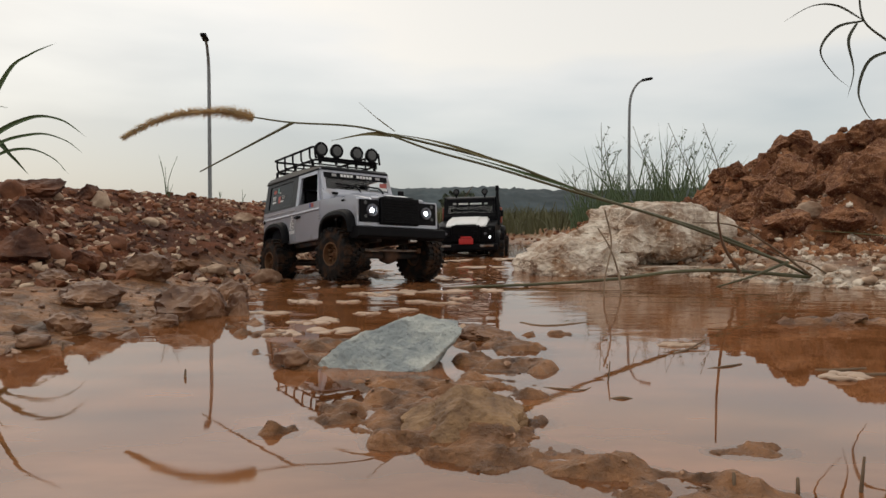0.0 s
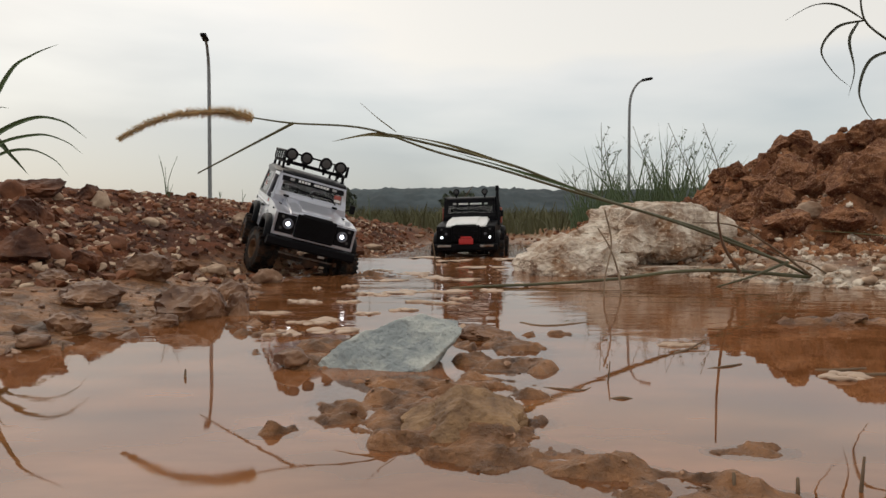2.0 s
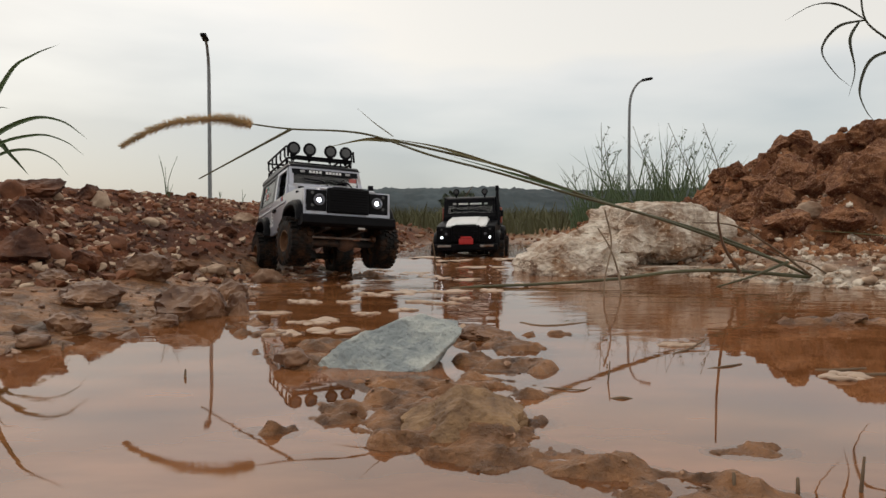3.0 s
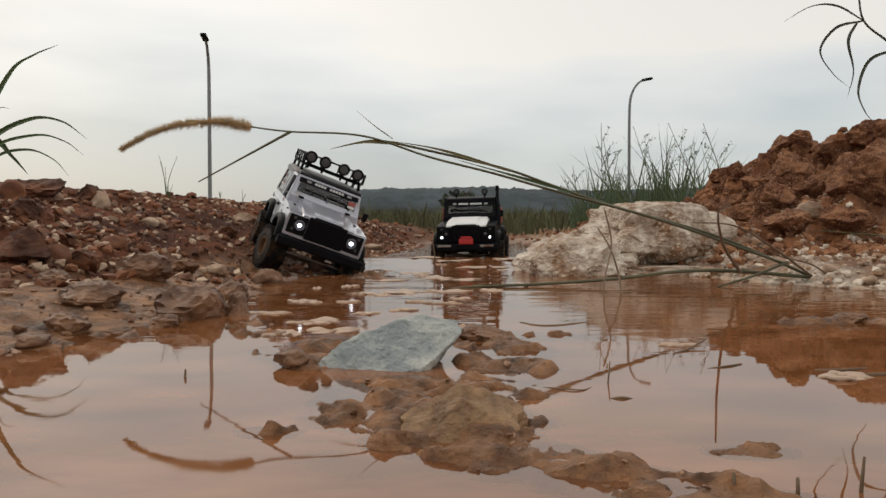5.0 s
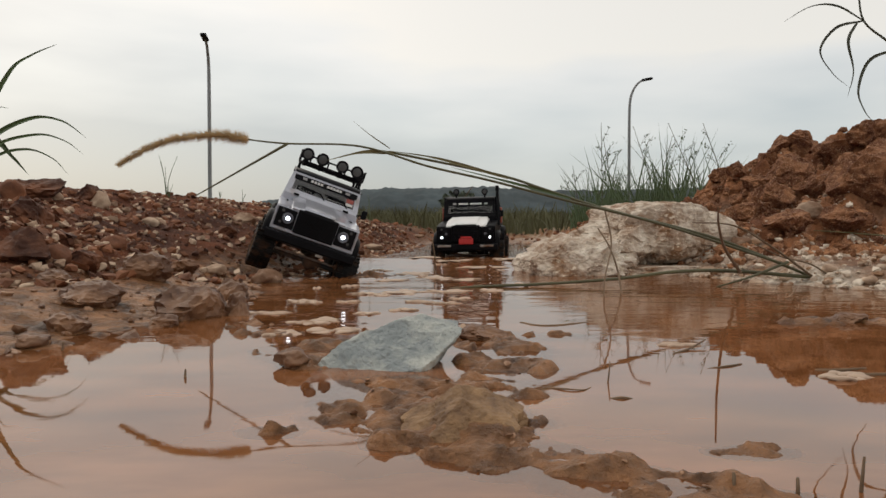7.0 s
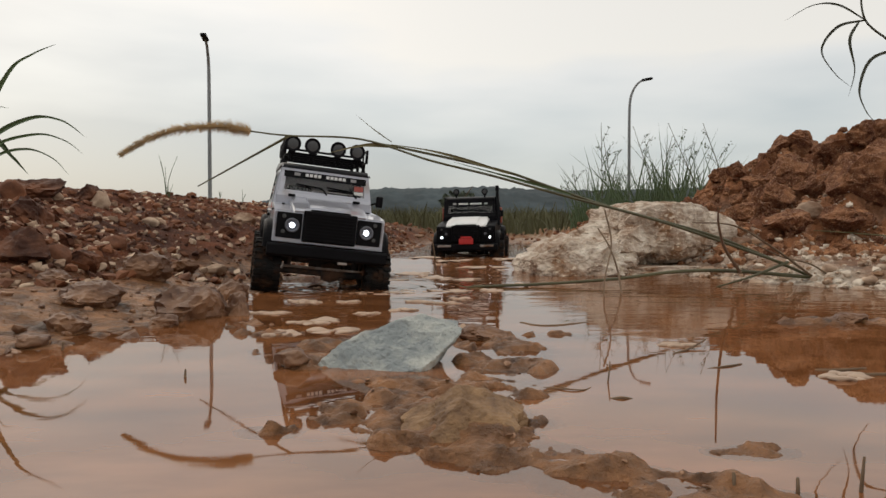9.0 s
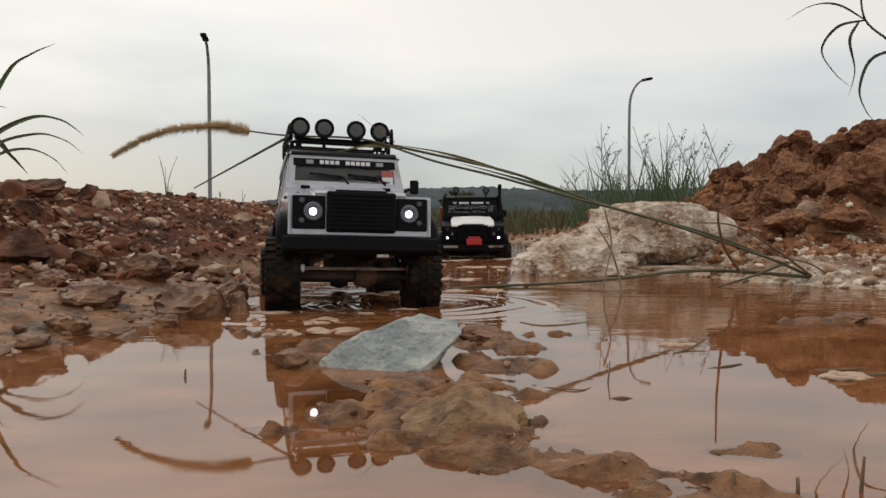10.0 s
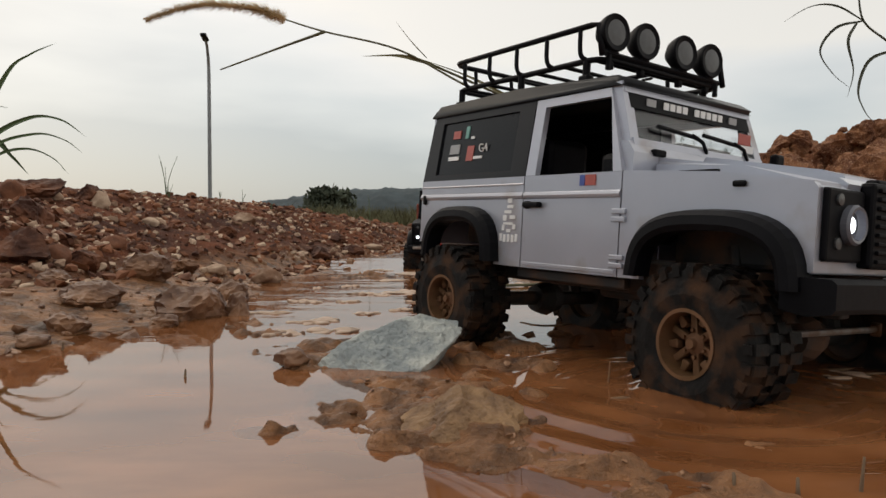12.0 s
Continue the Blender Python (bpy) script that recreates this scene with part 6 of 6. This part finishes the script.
def build_hedge():
    """The belt of bushes at the edge of the field."""
    rnd = random.Random(5)
    verts, faces = [], []
    for k in range(120):
        x = rnd.uniform(-34, 26)
        y = rnd.uniform(52, 75)
        hgt = rnd.uniform(0.5, 1.3) + (0.9 if -18 < x < -6 else 0)
        v, f = clump_bm(rnd, 55, (rnd.uniform(0.7, 1.6), 0.8, hgt * 0.6), 0.16)
        o = Vector((x, y, 0.06 + hgt * 0.45))
        faces += [tuple(i + len(verts) for i in q) for q in f]
        verts += [p + o for p in v]
    me = bpy.data.meshes.new("bushes")
    me.from_pydata([p[:] for p in verts], [], faces)
    me.materials.append(M_TREE)
    tagged(new("bushes", me), "dense dark green bushes along the edge of the field", "bushes", kind="stuff")


def build_field_grass():
    rnd = random.Random(11)
    verts, faces = [], []
    for k in range(26000):
        y = 4.2 * (9.5 ** rnd.random())
        x = rnd.uniform(-0.55, 0.62) * y
        if y < 6.5 and rnd.random() < 0.75:
            continue
        hgt = (0.06 + 0.036 * y) * rnd.uniform(0.45, 1.05) * (0.8 + 0.5 * vnoise(np.array([x * 0.7]), np.array([y * 0.5]))[0])
        w = 0.003 + 0.0010 * y
        a = rnd.uniform(0, 3.14)
        dx, dy = math.cos(a) * w, math.sin(a) * w
        lx, ly = rnd.gauss(0, 0.3) * hgt, rnd.gauss(0, 0.3) * hgt
        i = len(verts)
        z = 0.055
        verts += [(x - dx, y - dy, z), (x + dx, y + dy, z), (x + lx * 0.4 + dx * 0.7, y + ly * 0.4 + dy * 0.7, z + hgt * 0.6), (x + lx * 0.4 - dx * 0.7, y + ly * 0.4 - dy * 0.7, z + hgt * 0.6), (x + lx, y + ly, z + hgt)]
        faces += [(i, i + 1, i + 2, i + 3), (i + 3, i + 2, i + 4)]
    me = bpy.data.meshes.new("field_grass")
    me.from_pydata(verts, [], faces)
    me.materials.append(M_FIELD)
    tagged(new("field_grass", me), "rough green and straw-coloured grass covering the flat field", "grass", kind="stuff")


def build_street_lamp(x, y, height, reach, arm_dir):
    s = height / 10.0
    t = thing("street_lamp", "tall grey steel street lamp with a curved arm", "street lamp", "street lamps", Matrix.Translation((x, y, 0.05)))
    bm = bmesh.new()
    ctrl = [(0, 0, 0), (0, 0, height * 0.4), (0, 0, height * 0.78), (arm_dir[0] * reach * 0.12, arm_dir[1] * reach * 0.12, height * 0.9), (arm_dir[0] * reach * 0.5, arm_dir[1] * reach * 0.5, height * 0.975), (arm_dir[0] * reach, arm_dir[1] * reach, height)]
    tube(bm, curve_pts(ctrl, 7), 0.11 * s, 10, 0.06 * s)
    part("pole", bm, M_POLE, t, smooth=True)
    bm = bmesh.new()
    box(bm, (0, 0, 0.3 * s), (0.42 * s, 0.42 * s, 0.6 * s), 0.05 * s)
    part("base", bm, M_POLE, t)
    bm = bmesh.new()
    turn = math.atan2(arm_dir[1], arm_dir[0])
    box(bm, (0, 0, 0), (0.75 * s, 0.32 * s, 0.16 * s), 0.06 * s, Matrix.Translation((arm_dir[0] * reach, arm_dir[1] * reach, height)) @ Euler((0, -0.2, turn)).to_matrix().to_4x4())
    part("lamp_head", bm, M_BLACK, t, "dark lamp head")


build_hills()
build_hedge()
build_field_grass()
build_tree(0.9, 38.0, 2.75, 2.2, 3)
build_tree(-9.6, 60.0, 4.6, 4.4, 8)
build_street_lamp(-13.1, 40.0, 10.55, 1.0, (0.1, -1.0))
build_street_lamp(10.45, 40.0, 8.5, 1.0, (1.0, 0.1))


# ---- what moves ----
CAR_ROWS = [
    (0.0, (-0.153, 1.134, -0.009, -2.3, -5.2, -52.3)), (0.2, (-0.154, 1.130, -0.011, -4.4, -5.4, -52.9)), (0.5, (-0.176, 1.177, -0.005, -8.2, -5.3, -54.6)),
    (0.8, (-0.252, 1.288, 0.001, -4.4, 7.0, -59.7)), (1.0, (-0.287, 1.327, 0.007, -23.3, 9.5, -62.8)), (1.2, (-0.325, 1.376, 0.014, -18.4, 9.3, -70.4)),
    (1.5, (-0.365, 1.472, 0.036, -26.2, 4.7, -75.0)), (1.8, (-0.343, 1.415, 0.022, -21.8, 7.1, -73.0)), (2.0, (-0.292, 1.332, 0.002, -14.1, 7.7, -70.1)),
    (2.2, (-0.254, 1.286, -0.005, -14.4, 7.0, -69.1)), (2.5, (-0.248, 1.268, -0.005, -11.5, 4.2, -67.0)), (2.8, (-0.222, 1.225, -0.001, -3.7, -3.3, -64.7)),
    (3.0, (-0.213, 1.217, 0.004, -3.0, -7.1, -63.2)), (3.2, (-0.168, 1.163, -0.010, -2.3, -4.5, -55.9)), (4.0, (-0.160, 1.150, -0.010, -2.1, -4.5, -54.0)),
    (4.8, (-0.209, 1.267, -0.005, 0.1, 3.4, -62.9)), (5.0, (-0.281, 1.347, 0.001, -20.0, 8.8, -72.3)), (5.2, (-0.309, 1.395, 0.017, -27.5, 5.6, -82.7)),
    (5.5, (-0.335, 1.487, 0.026, -27.8, 2.5, -89.7)), (6.0, (-0.334, 1.489, 0.024, -27.1, 2.5, -89.8)), (6.5, (-0.301, 1.387, 0.007, -20.1, 3.4, -85.2)),
    (7.0, (-0.271, 1.295, -0.001, -19.6, 4.2, -78.1)), (7.1, (-0.271, 1.299, -0.001, -18.5, 4.1, -78.5)), (8.8, (-0.192, 1.030, -0.019, -9.6, -1.8, -75.8)),
    (9.0, (-0.194, 1.041, -0.014, -6.3, 2.2, -74.8)), (9.3, (-0.187, 1.026, -0.013, -3.1, 2.7, -74.9)), (9.5, (-0.178, 1.002, -0.008, 1.1, 4.9, -73.7)),
    (10.0, (-0.120, 0.824, -0.017, -1.4, -4.6, -74.2)), (10.2, (-0.111, 0.803, -0.014, 5.9, -0.8, -72.8)), (10.5, (-0.086, 0.728, -0.025, -3.9, -1.2, -70.3)),
    (10.8, (-0.056, 0.673, -0.009, 3.8, -5.9, -68.4)), (11.0, (-0.037, 0.654, -0.007, 6.2, -8.8, -64.5)), (11.1, (-0.023, 0.641, -0.006, 3.4, -6.8, -59.8)),
    (11.2, (0.004, 0.611, -0.011, 1.2, -3.8, -56.3)), (11.4, (0.050, 0.554, -0.015, -5.7, -4.0, -51.8)), (11.5, (0.065, 0.545, -0.015, -0.7, -2.8, -50.4)),
    (11.7, (0.103, 0.506, -0.012, -1.6, 3.3, -54.4)), (12.0, (0.126, 0.463, -0.018, -2.9, 1.5, -55.9)),
]
FOLLOWER_ROWS = [(0.0, (0.077, 1.83, -0.022, 1.0, 3.0, -98.0)), (9.2, (0.077, 1.83, -0.022, 1.0, 3.0, -98.0)), (9.6, (0.075, 1.81, -0.022, 1.0, 3.0, -96.0)), (10.1, (0.068, 1.72, -0.024, 0.0, 2.0, -90.0)), (10.6, (0.070, 1.66, -0.024, 0.0, 1.0, -92.0)), (11.3, (0.045, 1.58, -0.024, 0.0, 1.0, -94.0)), (12.0, (0.020, 1.50, -0.024, 0.0, 1.0, -94.0))]


def roll_rows(rows, steer):
    """Turns a car's path into the turning of one of its wheels; steer(t): the wheel's angle about the upright, in degrees."""
    out, angle = [], 0.0
    for (t0, p0), (t1, p1) in zip(rows, rows[1:]):
        a = radians((p0[5] + p1[5]) / 2)
        gone = (p1[0] - p0[0]) * math.cos(a) + (p1[1] - p0[1]) * math.sin(a)
        step = math.degrees(gone / WHEEL_R)
        n = max(1, math.ceil(abs(step) / 60), math.ceil((t1 - t0) / 0.5))
        for k in range(n):
            out.append((t0 + (t1 - t0) * k / n, angle + step * k / n))
        angle += step
    out.append((rows[-1][0], angle))
    return out


def drive(car, wheels, rows, steer):
    walk(car, [(t, pose(*p)) for t, p in rows])
    for k, w in enumerate(wheels):
        x, s = (FRONT_X, REAR_X)[k // 2], (-1, 1)[k % 2]
        walk(w, [(t, Matrix.Translation((x, s * TRACK, HUB_Z)) @ pose(0, 0, 0, 0, 0, steer(t) if k < 2 else 0) @ pose(0, 0, 0, 0, a, 0)) for t, a in roll_rows(rows, steer)])


def steer_car(t):
    return float(np.interp(t, [0, 0.5, 1.0, 1.5, 3.0, 5.0, 6.5, 9.0, 10.8, 11.1, 12.0], [8, 14, 10, 14, 6, 12, 6, 0, -6, 10, -4]))


def motions():
    drive(CAR, CAR_WHEELS, CAR_ROWS, steer_car)
    drive(FOLLOWER, FOLLOWER_WHEELS, FOLLOWER_ROWS, lambda t: 0.0)
    for k, ring in enumerate(RIPPLES):
        rows = []
        for t, p in CAR_ROWS:
            at = pose(*p) @ Vector((FRONT_X, (-1, 1)[k] * TRACK, HUB_Z))
            rows.append((t, pose(at.x, at.y, 0.016 * float(smooth01((at.y - 1.25) / 0.4)) + 0.0004, 0, 0, k * 90)))
        walk(ring, rows)
    bx, by, bz = STEM_BASE
    # lift and swing of the long stem: the breeze, then the car's roof lamps push it
    sway = [(0.0, 1.6, 0), (0.5, -0.6, 3), (0.8, 0.8, 0), (1.0, 2.2, 4), (1.2, 1.0, 2), (1.5, -0.4, 0), (2.0, 1.4, 1), (2.5, -0.2, 0), (3.0, 1.0, 0), (3.2, 0.9, 0), (4.0, 0.5, 0), (4.8, 1.2, 0), (5.2, 0.1, 0), (5.5, -0.1, 0), (6.0, 0.0, 4),
            (6.5, 1.2, 2), (7.1, -0.5, 0), (8.0, 0.0, 0), (8.8, 0.3, 0), (9.5, 0.5, 0), (10.0, 0.1, 2), (10.5, 0.5, 13), (10.8, 2.0, 13), (11.0, 5.2, 14), (11.2, 10.2, 6), (11.5, 3.9, 15), (11.7, 12.5, 4), (12.0, 9.8, 2)]
    walk(FOXTAIL, [(t, pose(bx, by, bz, 0, 0, turn) @ pose(0, 0, 0, 0, lift, 0)) for t, lift, turn in sway])
    cx, cy, cz = CLUMP.location
    walk(CLUMP, [(t, pose(cx, cy, cz, 0, a, 0)) for t, a in ((0.0, 0.0), (1.5, 0.3), (2.5, 1.2), (4.0, 0.4), (5.5, 1.4), (6.5, 0.6), (8.0, 0.9), (9.5, 0.2), (12.0, 0.0))])
    ox, oy, oz = OVERHANG.location
    walk(OVERHANG, [(t, pose(ox, oy, oz, 0, a, 0)) for t, a in ((0.0, 0.0), (1.5, 0.0), (2.5, 0.5), (4.0, 0.1), (6.5, -0.1), (9.5, 0.4), (12.0, -0.1))])


motions()
